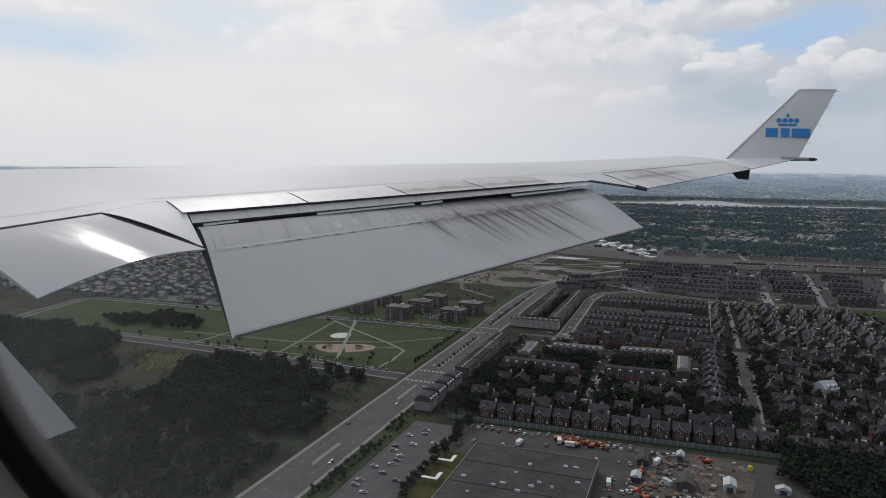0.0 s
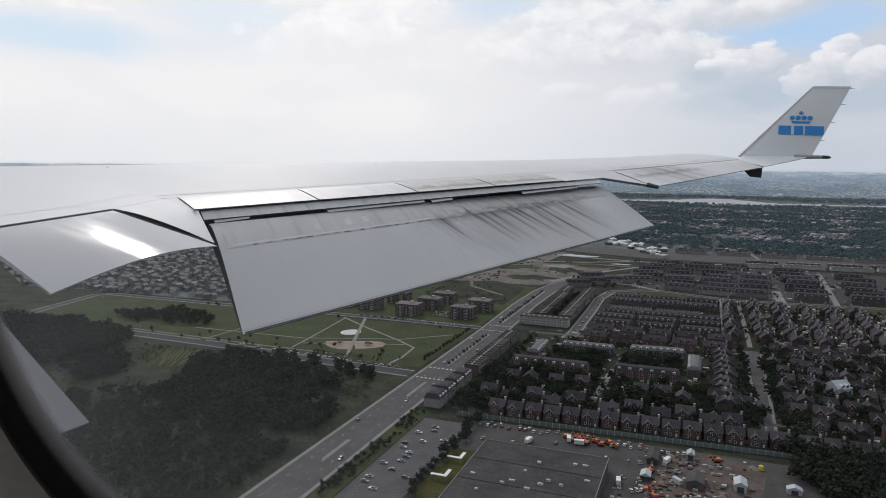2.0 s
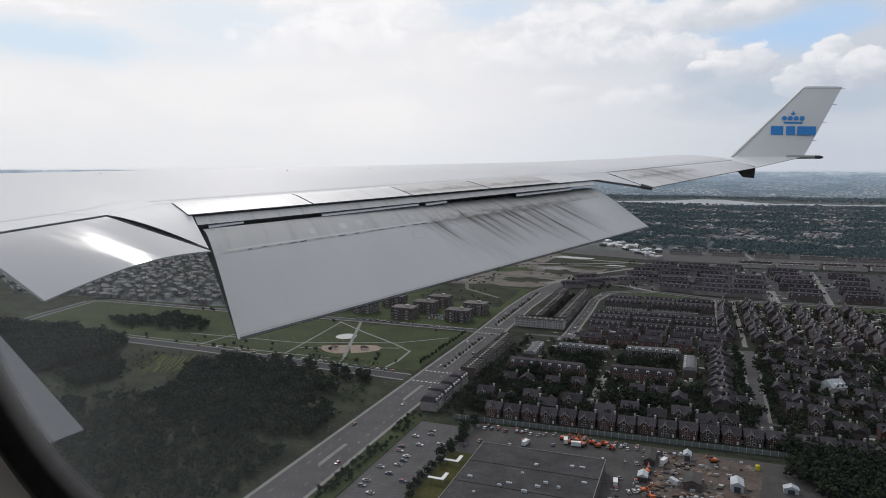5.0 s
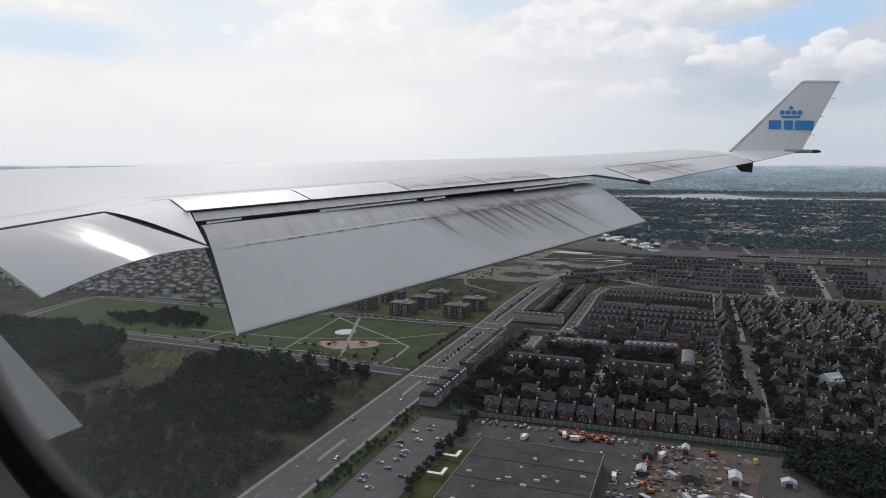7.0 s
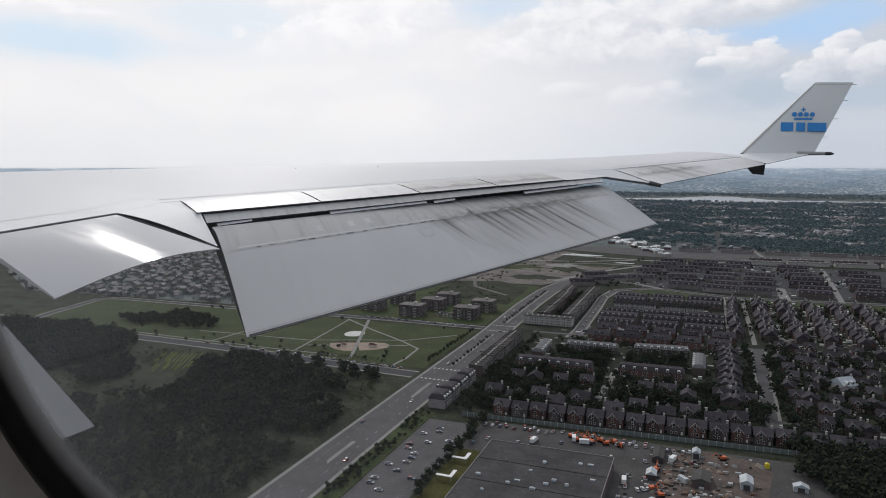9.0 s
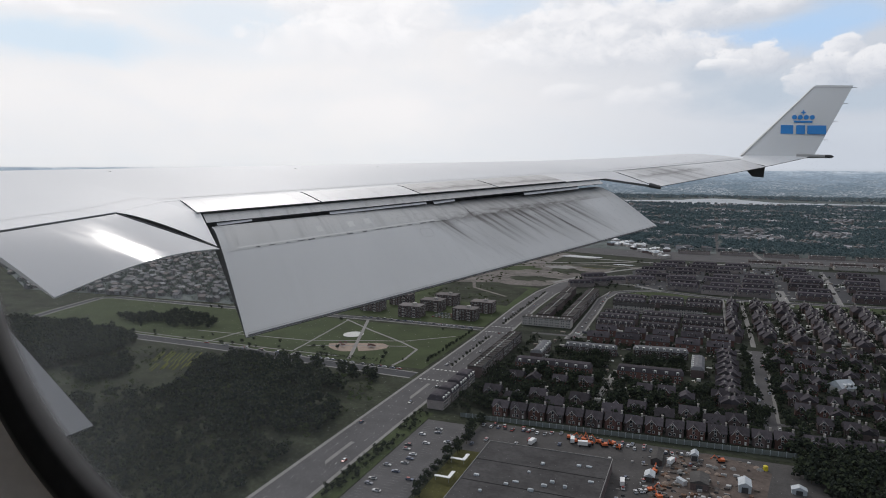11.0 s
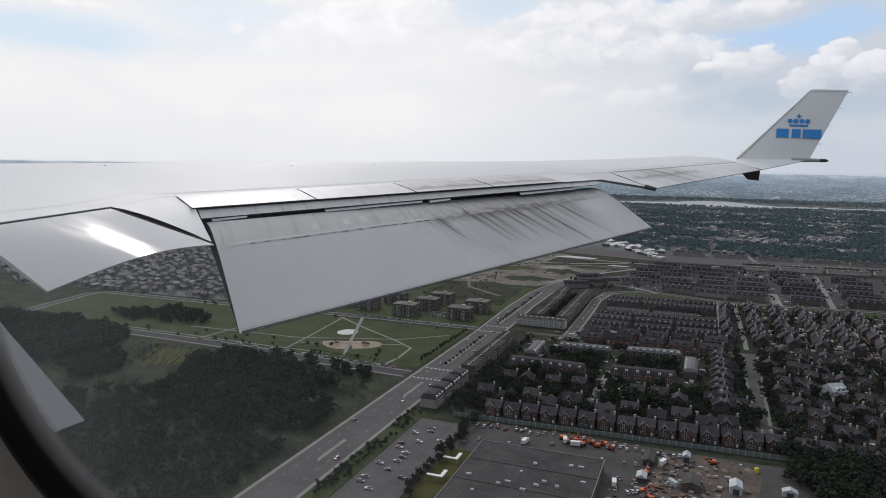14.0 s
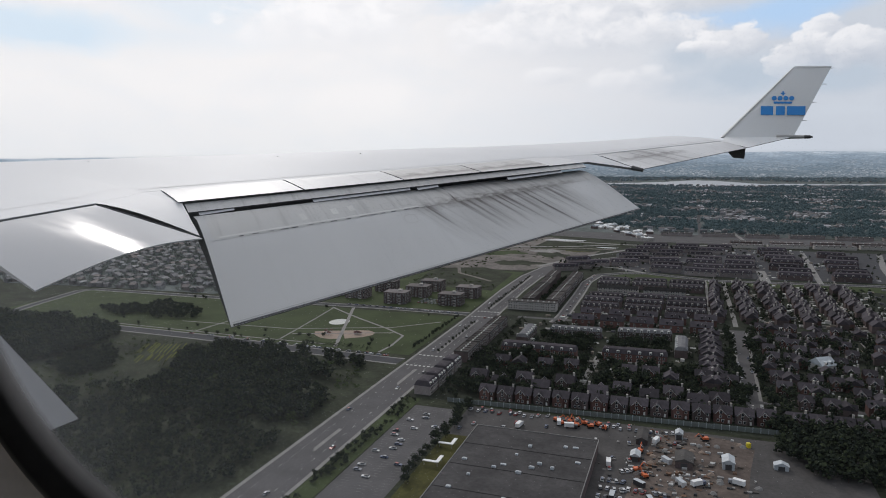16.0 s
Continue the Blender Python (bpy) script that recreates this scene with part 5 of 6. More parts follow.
def terrace_kit(length, d, wall_h, top, wall, roof, bay, mansard=True, near=True, trim="trim"):
    """A long terrace towards -y with a dormer or window in every bay."""
    o = new("terrace")
    g = Geo()
    g.box(-length / 2, length / 2, 0, d, 0, wall_h)
    part("wall", g, M[wall], o)
    g = Geo()
    L = length / 2
    if mansard:
        s = 1.9
        lo = [(-L - 0.3, -0.3), (L + 0.3, -0.3), (L + 0.3, d + 0.3), (-L - 0.3, d + 0.3)]
        hi = [(-L + s * 0.6, s), (L - s * 0.6, s), (L - s * 0.6, d - s), (-L + s * 0.6, d - s)]
        k0 = [(x, y, wall_h + 0.012) for x, y in lo]
        k1 = [(x, y, top - 0.9) for x, y in hi]
        k2 = [(-L + s * 2, d / 2, top), (L - s * 2, d / 2, top)]
        for i in range(4):
            g.face([k0[i], k0[(i + 1) % 4], k1[(i + 1) % 4], k1[i]])
        g.face([k1[0], k1[1], k2[1], k2[0]])
        g.face([k1[2], k1[3], k2[0], k2[1]])
        g.face([k1[1], k1[2], k2[1]])
        g.face([k1[3], k1[0], k2[0]])
        g.face(k0[::-1])
    else:
        g.box(-L, L, 0, d, wall_h + 0.012, wall_h + 0.2)
        g.box(-L - 0.15, L + 0.15, -0.15, 0.25, wall_h - 0.1, top)
        g.box(-L - 0.15, L + 0.15, d - 0.25, d + 0.15, wall_h - 0.1, top)
        g.box(-L - 0.15, -L + 0.2, 0.25, d - 0.25, wall_h - 0.1, top)
        g.box(L - 0.2, L + 0.15, 0.25, d - 0.25, wall_h - 0.1, top)
    part("roof", g, M[roof], o)
    n = int(length / bay)
    for i in range(n):
        x = -L + length * (i + 0.5) / n
        if mansard:
            e = Geo()
            e.box(-1.05, 1.05, -0.12, 1.7, 0, 1.7)
            e.prism([(1.05 * math.cos(t), 0) for t in ()] or [(-1.2, -0.25), (1.2, -0.25), (1.2, 1.7), (-1.2, 1.7)], 1.7, 1.95)
            e.prism([(-0.8, -0.2), (0.8, -0.2), (0.8, 1.7), (-0.8, 1.7)], 1.95, 2.2)
            dm = part("dormer", e, M[trim], o, at=(x, 0.2, wall_h + 0.35))
            part("pane", WIN["std"], [], dm, at=(0, -0.14, 0.0))
        rows = (0.9, 3.8) if wall_h < 8 else (0.9, 3.7, 6.4)
        for z in rows if near else rows[-1:]:
            part("window", WIN["std"], [], o, at=(x - bay * 0.2, -0.02, z))
            if near:
                part("window", WIN["std"], [], o, at=(x + bay * 0.2, -0.02, z))
        if not mansard:
            e = Geo()
            e.box(-0.7, 0.7, -0.5, 0.5, 0, 0.8)
            part("roof_hatch", e, M["trim"], o, at=(x, d * 0.55, wall_h + 0.2))
            e = Geo()
            e.box(-0.12, 0.12, 0.2, d - 0.2, 0, 0.5)
            part("party_wall", e, M["brown"], o, at=(x + bay / 2 - 0.2, 0, wall_h + 0.2))
    return o


def put(o, x, y, turn=0.0, scale=1.0):
    return Matrix.LocRotScale((x, y, 0.02), Euler((0, 0, radians(turn))), (scale,) * 3)


def use(kit, rows, label, category, group="", uneven=0.0):
    """Places a thing at the first of rows (x, y, turn) and copies of it at the others, a little unevenly."""
    tagged(kit, label, category, group)
    if uneven:
        rows = [(x + rnd.uniform(-1, 1) * uneven, y + rnd.uniform(-1, 1) * uneven, a + rnd.uniform(-2, 2) * uneven, rnd.uniform(0.93, 1.07)) for x, y, a in rows]
    kit.matrix_basis = put(kit, *rows[0])
    for r in rows[1:]:
        copy_thing(kit, put(kit, *r))


# a row of gabled brick houses behind the barrier
use(gable_house_kit(10.6, 11, 6.0, 9.6, "brick", "slate"), [(-124 + 12.4 * i, 428 + 0.6 * i, 0) for i in range(0, 15, 2)],
    "red brick gabled house with white bargeboards", "house", "houses along the barrier")
use(gable_house_kit(10.6, 11, 5.6, 9.2, "brown", "slate"), [(-124 + 12.4 * i, 428 + 0.6 * i, 0) for i in range(1, 15, 2)],
    "brown brick gabled house with white bargeboards", "house", "houses along the barrier")
use(gable_house_kit(11, 11, 6.0, 9.6, "brown", "slate"), [(66 + 12.6 * i, 436 + 0.5 * i, 0) for i in range(7)],
    "brown brick gabled house among trees", "house", "houses along the barrier")
use(gable_house_kit(11.5, 11, 6.0, 9.8, "brown", "slate"), [(-138 + 15.5 * i + (8 if i > 4 else 0), 458 + (i * 37 % 5), 180 if i % 2 else 0) for i in range(11)],
    "brown brick gabled house in leafy gardens", "house", "second row of houses", 1.5)
use(gable_house_kit(11, 10, 5.8, 9.4, "brick", "slate"), [(-132 + 17 * i + (10 if i > 4 else 0), 500 + (i * 53 % 7), 90 if i % 3 == 1 else 0) for i in range(10) if i != 4],
    "red brick gabled house in leafy gardens", "house", "third row of houses", 1.5)

use(gable_house_kit(10, 11, 6.0, 9.8, "brown", "slate", near=False), [(14 + 15 * i, 500 + 17 * j, 90 if i else -90) for i in range(2) for j in range(9)],
    "brown brick house beside the alley", "house", "houses by the alley", 1.6)
# mansard terraces round the garden courts
use(terrace_kit(62, 11, 6.4, 10.6, "brick", "slate", 7.7), [(-112, 538, 0)], "long red brick terrace with white arched dormers", "terrace", "court terraces")
use(terrace_kit(50, 11, 6.4, 10.6, "brick", "slate", 7.7), [(-36, 545, 2)], "red brick terrace with white arched dormers", "terrace", "court terraces")
use(terrace_kit(46, 10, 6.4, 9.8, "brown", "grey_roof", 5.2), [(-92, 606, 2), (-32, 616, 6)], "grey-roofed terrace behind the garden court", "terrace", "court terraces")
use(terrace_kit(40, 10, 6.4, 9.8, "brown", "grey_roof", 6.5), [(-128, 590, 90), (-6, 588, -90)], "grey-roofed side terrace of the court", "terrace", "court terraces")

# flat-roofed rows along the boulevard
use(terrace_kit(30, 12, 8.6, 9.3, "brown", "flat_roof", 6, False), [(-161, 518 + 32 * i, 90) for i in range(4)],
    "brown brick row houses with flat gravel roofs", "row houses", "rows along the boulevard")
use(terrace_kit(15, 12, 6.4, 10.8, "grey_brick", "slate", 5.0), [(-163, 431 + 18 * i, 90) for i in range(4)],
    "grey brick mansard townhouse beside the boulevard", "house", "boulevard townhouses")
use(terrace_kit(52, 12, 8.6, 9.2, "stone", "flat_roof", 5.5, False), [(-153, 700, 0)], "pale-fronted flat-roofed row across the lane end", "row houses", "double rows")
use(terrace_kit(44, 13, 8.6, 9.2, "brown", "flat_roof", 6.5, False), [(-168 - 3 * (i > 2), 742 + 47 * i, -90) for i in range(4)] + [(-128, 742 + 47 * i, 90) for i in range(4)],
    "brown flat-roofed row with party walls", "row houses", "double rows")

# rows of paired houses with dormers, further off
pair = gable_house_kit(20, 11, 6.6, 11.0, "brick", "slate", False)
spots = [(-92 + 27 * i + k, y, 0) for y, k in ((650, 0), (682, 4)) for i in range(5)]
use(pair, spots, "pair of red brick houses with white dormers", "house", "paired houses", 0.8)
use(terrace_kit(40, 11, 6.4, 10.4, "brown", "slate", 5.7, near=False, trim="stone"), [(-84 + 43 * i, y + 2 * (i % 2), 0) for y in (714, 742, 770, 845, 872) for i in range(3)],
    "brown brick terrace with small dormers", "terrace", "brown terraces", 0.5)
use(terrace_kit(46, 11, 8.0, 10.4, "stone", "flat_roof", 5.2, False), [(-74 + 52 * i, 806, 0) for i in range(2)], "pale brick terrace with tall windows", "terrace", "pale terraces")
for c in range(6):
    road("footway", [(34 + 27 * c, 700), (34 + 27 * c, 928)], 2.6, "concrete", 0.06, "pale footway between close house rows", False)
use(gable_house_kit(10.5, 9, 6.4, 10.6, "brown", "slate", near=False), [(36.5 + 27 * c, 708 + 14.2 * j, 90) for c in range(6) for j in range(14)],
    "brown brick gabled house in a close row", "house", "close rows", 2.6)
use(gable_house_kit(10.5, 9, 6.4, 10.6, "brick", "slate", near=False), [(31.5 + 27 * c, 714 + 14.2 * j, -90) for c in range(1, 6) for j in range(13)],
    "red brick gabled house in a close row", "house", "close rows", 2.6)
spots = [(66 + 12.2 * i, 472 + 25 * j, 0 if (i + j) % 3 else 90) for i in range(12) for j in range(9) if i != 6 and (3 * i + 5 * j) % 7 and 66 + 12.2 * i < 0.25 * (472 + 25 * j) + 6]
use(gable_house_kit(9, 9.5, 5.8, 9.2, "brick", "slate"), spots[::2], "red brick house with white bargeboards in gardens", "house", "garden houses", 2.0)
use(gable_house_kit(9, 9.5, 6.0, 9.4, "brown", "slate"), spots[1::2],
    "brown brick house with dark roof in gardens", "house", "garden houses", 2.0)

# dark townhouses beyond the curved road
far_rows = [(x, y + 0.08 * x, a) for x, y, a in (
    (-24, 985, -10), (20, 968, -4), (66, 962, 3), (-22, 1016, 2), (26, 1004, 0), (72, 1006, 0), (-30, 1050, 4), (22, 1046, 0), (70, 1052, 2), (30, 1090, 0), (74, 1096, 0),
    (-82, 1030, 12), (-70, 1068, 10), (-80, 1108, 8), (-28, 1112, 6), (-78, 1146, 6), (-26, 1152, 4), (20, 1140, 2), (-60, 1186, 6), (-6, 1190, 4), (42, 1182, 3), (-50, 1226, 5), (4, 1232, 4), (50, 1228, 2))]
use(terrace_kit(40, 14, 6.2, 11.0, "grey_brick", "dark_roof", 8.0, near=False, trim="stone"), far_rows, "dark brown townhouse row with a dark roof", "terrace", "dark rows", 3.0)
use(terrace_kit(42, 14, 6.2, 11.0, "brown", "dark_roof", 8.4, near=False, trim="stone"), [(x, y + 0.06 * x, a) for x, y, a in (
    (132, 962, 4), (136, 998, 2), (132, 1036, -3), (138, 1078, 0), (134, 1118, 2), (200, 962, 3), (204, 1000, 0), (206, 1040, 4), (210, 1084, 2), (216, 1130, 0), (130, 1160, 0), (212, 1176, 4), (130, 1200, 2), (290, 985, 3), (300, 1030, 0), (306, 1080, 0))],
    "brown brick townhouse row across a pale street", "terrace", "dark rows", 3.0)
use(terrace_kit(36, 14, 6.2, 11.0, "grey_brick", "dark_roof", 9.0, near=False, trim="grey_roof"), [(-160, 958, 24), (-142, 984, 22), (-120, 1010, 22), (-150, 1030, 30)],
    "dark brown townhouse row inside the road's bend", "terrace", "dark rows", 1.5)
use(terrace_kit(64, 13, 6, 6.8, "stone", "pale_roof", 9, False, near=False), [(92 + 72 * i, 1276 + 9 * i + (i % 2) * 5, 3) for i in range(4)], "low flat-roofed commercial row", "terrace", "commercial rows")
use(terrace_kit(52, 16, 6, 6.8, "brown", "pale_roof", 9, False, near=False), [(100 + 66 * i, 1318 + 8 * i - (i % 2) * 4, 3) for i in range(4)], "long low brown shop building with a gravel roof", "terrace", "commercial rows")


use(gable_house_kit(13, 14, 6.5, 11.5, "trim", "steel", False), [(104, 560, 35)], "large white house with a pale metal roof", "house")

# apartment houses by the park
def apartment_kit(w, d, floors):
    o = new("apartment_house")
    h = 3.0 * floors + 0.6
    g = Geo()
    g.box(-w / 2, w / 2, 0, d, 0, h)
    part("wall", g, M["brown"], o)
    g = Geo()
    g.box(-w / 2 - 0.3, w / 2 + 0.3, -0.3, d + 0.3, h + 0.01, h + 0.35)
    part("roof", g, M["pale_roof"], o)
    g = Geo()
    g.box(-2, 2, -2.2, 2.2, 0, 2.2)
    part("roof_house", g, M["stone"], o, at=(w * 0.12, d * 0.55, h + 0.35))
    for f in range(floors):
        z = 0.9 + 3.0 * f
        n = int(w / 3.4)
        for i in range(n):
            part("window", WIN["std"], [], o, at=(-w / 2 + w * (i + 0.5) / n, -0.02, z))
        for i in range(int(d / 4)):
            part("window", WIN["std"], [], o, at=Matrix.LocRotScale((w / 2 + 0.02, d * (i + 0.5) / int(d / 4), z), Euler((0, 0, radians(90))), None))
        for i in range(2):
            g = Geo()
            g.box(-1.6, 1.6, -1.2, 0, 0, 0.14)
            g.box(-1.6, 1.6, -1.2, -1.12, 0.14, 1.05)
            part("balcony", g, M["stone"], o, at=(-w / 4 + w / 2 * i, -0.012, z - 0.8))
    return o


use(apartment_kit(26, 18, 4), [(-306, 686, 0), (-296, 726, 0), (-244, 694, 0), (-238, 738, 0), (-362, 700, 0), (-400, 706, 0), (-345, 745, 0), (-292, 764, 0), (-440, 712, 0)],
    "four-storey brown brick apartment house with flat roof", "apartment house", "apartment houses")

# ---- the large building, its lot and the works yard ----
big = tagged(new("warehouse"), "low dark-roofed warehouse with rooftop units", "warehouse")
g = Geo()
g.box(-112, -42, 268, 368, 0, 6.8)
part("wall", g, M["brown"], big)
g = Geo()
g.box(-112.3, -41.7, 267.7, 368.3, 6.81, 7.1)
part("roof", g, M["big_roof"], big, "dark grey membrane roof")
for x0, x1, y0, y1 in ((-112.3, -111.9, 267.7, 368.3), (-42.1, -41.7, 267.7, 368.3), (-111.9, -42.1, 367.9, 368.3)):
    g = Geo()
    g.box(x0, x1, y0, y1, 7.1, 7.5)
    part("parapet", g, M["concrete"], big)
for y in (290, 316, 342):
    g = Geo()
    g.box(-111.6, -42.4, y, y + 0.5, 7.1, 7.22)
    part("roof_seam", g, M["rubber"], big)
for k in range(15):
    g = Geo()
    w, d, h = rnd.uniform(0.6, 1.5), rnd.uniform(0.6, 1.2), rnd.uniform(0.6, 1.5)
    g.box(-w, w, -d, d, 0, h * 0.8)
    g.box(-w * 0.7, w * 0.7, -d * 0.7, d * 0.7, h * 0.8, h)
    part("rooftop_unit", g, M["steel"], big, at=(rnd.uniform(-106, -48), rnd.uniform(285, 362), 7.1))

for y in (322, 346):
    o = tagged(new("walkway_canopy"), "white angled walkway canopy beside the warehouse", "canopy", "canopies")
    for x0, x1, y0, y1 in ((-129, -120, 0, 2.0), (-122, -120, 2.0, 9.0)):
        g = Geo()
        g.box(x0, x1, y0, y1, 2.7, 3.0)
        part("roof_slab", g, M["tent"], o)
    for x, q in ((-128.5, 1), (-121, 1), (-121, 8)):
        g = Geo()
        g.tube((x, q, 0), (x, q, 2.7), 0.12, 0.12, 6)
        part("post", g, M["steel"], o)
    o.location = (0, y, 0.05)
# barrier wall of panels
bar = tagged(new("noise_barrier"), "long grey-green noise barrier of panels behind the yard", "barrier")
pg, qg = Geo(), Geo()
pg.box(-2.0, 2.0, -0.08, 0.08, 0, 3.0)
qg.box(-0.15, 0.15, -0.15, 0.15, 0, 3.2)
panel, post = pg.mesh("panel", [M["fence"]]), qg.mesh("post", [M["steel"]])
for i in range(48):
    x = -146 + 4.3 * i
    y = 416.5 + 0.045 * (x + 146)
    part("panel", panel, [], bar, at=(x, y, 0.02))
    part("post", post, [], bar, at=(x + 2.15, y, 0.02))


# vehicles
def car_kit(kind="car"):
    o = new(kind)
    if kind == "car":
        g = Geo()
        prof = [(-2.2, 0.35), (2.2, 0.35), (2.25, 0.75), (1.2, 0.95), (-2.1, 0.95), (-2.25, 0.7)]
        k = [[(x, y, z) for x, z in prof] for y in (-0.88, 0.88)]
        g.grid(k, close=True)
        g.face(k[0]), g.face(k[1][::-1])
        part("body", g, M["car"], o)
        g = Geo()
        a = [(-1.9, -0.8), (0.9, -0.8), (0.9, 0.8), (-1.9, 0.8)]
        b = [(-1.4, -0.65), (0.3, -0.65), (0.3, 0.65), (-1.4, 0.65)]
        for i in range(4):
            g.face([(*a[i], 0.95), (*a[(i + 1) % 4], 0.95), (*b[(i + 1) % 4], 1.42), (*b[i], 1.42)])
        part("cabin_glass", g, M["glass"], o)
        g = Geo()
        g.box(-1.42, 0.32, -0.66, 0.66, 1.42, 1.48)
        part("roof", g, M["car"], o)
        wheel_x, r = (-1.35, 1.35), 0.33
    else:
        g = Geo()
        g.box(-4.0, 1.8, -1.2, 1.2, 0.9, 3.3)
        part("box_body", g, M["tent"], o)
        g = Geo()
        g.prism([(2.0, -1.1), (3.9, -1.1), (4.1, 0.0), (3.9, 1.1), (2.0, 1.1)], 0.5, 2.3)
        part("cab", g, M["car"], o)
        wheel_x, r = (-2.8, 2.9), 0.5
    w = Geo()
    w.tube((0, -0.12, 0), (0, 0.12, 0), r, r, 10)
    wm = w.mesh("wheel", [M["rubber"]])
    for x in wheel_x:
        for y in ((-0.8, 0.8) if kind == "car" else (-1.1, 1.1)):
            part("wheel", wm, [], o, at=(x, y, r))
    return o


def excavator_kit():
    o = new("excavator")
    g = Geo()
    for y in (-1.3, 1.3):
        g.box(-1.9, 1.9, y - 0.35, y + 0.35, 0, 0.9)
    part("tracks", g, M["rubber"], o)
    g = Geo()
    g.box(-2.0, 1.4, -1.3, 1.3, 1.0, 2.2)
    part("engine_house", g, M["orange"], o)
    g = Geo()
    g.box(0.2, 1.5, -1.3, -0.2, 2.2, 3.2)
    part("cab", g, M["glass"], o)
    g = Geo()
    g.tube((1.2, 0.4, 1.8), (3.8, 0.4, 4.4), 0.3, 0.25, 6)
    g.tube((3.8, 0.4, 4.4), (6.0, 0.4, 2.0), 0.25, 0.18, 6)
    part("boom", g, M["orange"], o)
    return o


car_rows = []
for i in range(30):
    car_rows.append((-232 - 5.9 * i * (1 + 0.1 * (i % 3)), 500.4 + 0.055 * 5.9 * i, 177))
for i in range(16):
    car_rows.append((-225 - 8.5 * i, 660.4 + 0.05 * 8.5 * i + 2, 178))
for i in range(24):
    if i % 4 < 2:
        car_rows.append((-126 + 6.2 * i, 376 + (i % 3) * 9 + rnd.uniform(-1, 1), 90 + rnd.uniform(-10, 10)))
for i in range(16):
    car_rows.append((rnd.choice((-152, -141, -160)) + rnd.uniform(-1, 1), 300 + 6 * i, 0 if i % 2 else 180))
for i in range(14):
    car_rows.append((rnd.choice((-204.5, -199.5, -190.5, -185.5)), 230 + 48 * i + rnd.uniform(-10, 10), 90 if i % 2 else -90))
for i in range(0, 26, 2):
    car_rows.append((-108.5 if i % 2 else -116.5, 665 + 11 * i, 90))
for i in range(10):
    car_rows.append((41.5 if i % 2 else 50, 470 + 19 * i, 90))
for i in range(18):
    car_rows.append((-282 + 4 * (i % 6), 700 + 9 * (i // 6), 90))
car_rows += [(-128 + 5.0 * i + rnd.uniform(-1, 1), 407 + rnd.uniform(-2, 2), 90 + rnd.uniform(-8, 8)) for i in range(9)]
car_rows += [(-50 + 4.2 * i + rnd.uniform(-1, 1), 406 + rnd.uniform(-2, 2), 90 + rnd.uniform(-8, 8)) for i in range(12)]
car_rows += [(-122 + 3.1 * i + rnd.uniform(-0.6, 0.6), 411 + rnd.uniform(-1, 1), 88 + rnd.uniform(-6, 6)) for i in range(0, 34, 2) if i % 7 not in (3, 4)]
car_rows += [(-28 + 2.9 * (i % 9) + rnd.uniform(-1, 1), 330 + 20 * (i // 9) + rnd.uniform(-3, 3), rnd.uniform(50, 130)) for i in range(14) if i % 5]
car_rows += [(-36 + 3.4 * (i % 4), 318 + 9 * (i // 4), rnd.uniform(70, 110)) for i in range(12)]
car_rows += [(-34 + 9 * (i % 3), 350 + 13 * (i // 3), rnd.uniform(60, 120)) for i in range(5)]
use(car_kit(), [(x, y, a) for x, y, a in car_rows], "passenger car on grey asphalt", "car", "cars")
use(car_kit("truck"), [(-92, 390, 80), (-35, 355, 95), (-70, 402, 100), (-62, 398, 10), (10, 345, 40), (28, 352, 160), (-12, 392, 70)], "white box truck in the works yard", "truck", "trucks")
use(excavator_kit(), [(-72 + 4.2 * i, 406 - (i % 2) * 4, 40 * i) for i in range(8)] + [(-20, 352, 30), (-16, 346, 120), (-20, 376, 80), (14, 404, 200)],
    "orange construction machine in the works yard", "excavator", "machines")
for x, y, w, d, h, mat, lab in ((25, 368, 6, 9, 4, "steel", "pale metal shed with a gabled roof"), (3, 362, 9, 13, 4, "brown", "dark shed in the works yard"), (0, 400, 4, 6, 3.5, "steel", "small white shed in the yard"), (-20, 386, 6, 16, 3.0, "brown", "long dark lean-to full of scrap in the yard"),
                                (-22, 363, 5, 7, 3.0, "brick", "rusty red store in the works yard"), (51, 376, 7, 4, 2.6, "steel", "pale rubble store on the bare lot")):
    o = tagged(new("shed"), lab, "shed")
    g = Geo()
    g.box(-w / 2, w / 2, 0, d, 0, h)
    part("wall", g, M[mat], o)
    g = Geo()
    g.gable(-w / 2, w / 2, 0, d, h, h + 1.6, "y", 0.3)
    part("roof", g, M["steel" if mat != "brown" else "flat_roof"], o)
    g = Geo()
    g.box(-1.6, 1.6, -0.06, 0.02, 0, 3.0)
    part("shed_door", g, M["seal"], o)
    o.location = (x, y, 0.06)
g = Geo()
g.tube((0, 0, 0), (0, 0, 2.4), 1.5, 1.3, 12)
g.tube((0, 0, 2.4), (0, 0, 2.9), 1.3, 0.4, 12)
o = tagged(part("tank", g, M["yellowp"]), "yellow tank standing in the yard", "tank")
o.location = (37, 402, 0.06)
for k in range(26):
    g = Geo()
    rows = [[(q * rnd.uniform(0.8, 1.3) * math.cos(t), q * rnd.uniform(0.7, 1.1) * math.sin(t), z) for t in (0.785 * i for i in range(8))] for q, z in ((2.0, -0.1), (1.3, 0.7), (0.5, 1.2))]
    g.grid(rows, close=True)
    g.face(rows[2])
    o = tagged(part("rubble_heap", g, rnd.choice((M["dirt"], M["concrete"], M["sand"]))), "heap of brown rubble on the yard", "heap", "yard heaps")
    o.location = (rnd.uniform(-20, 40), rnd.uniform(322, 404), 0.1)

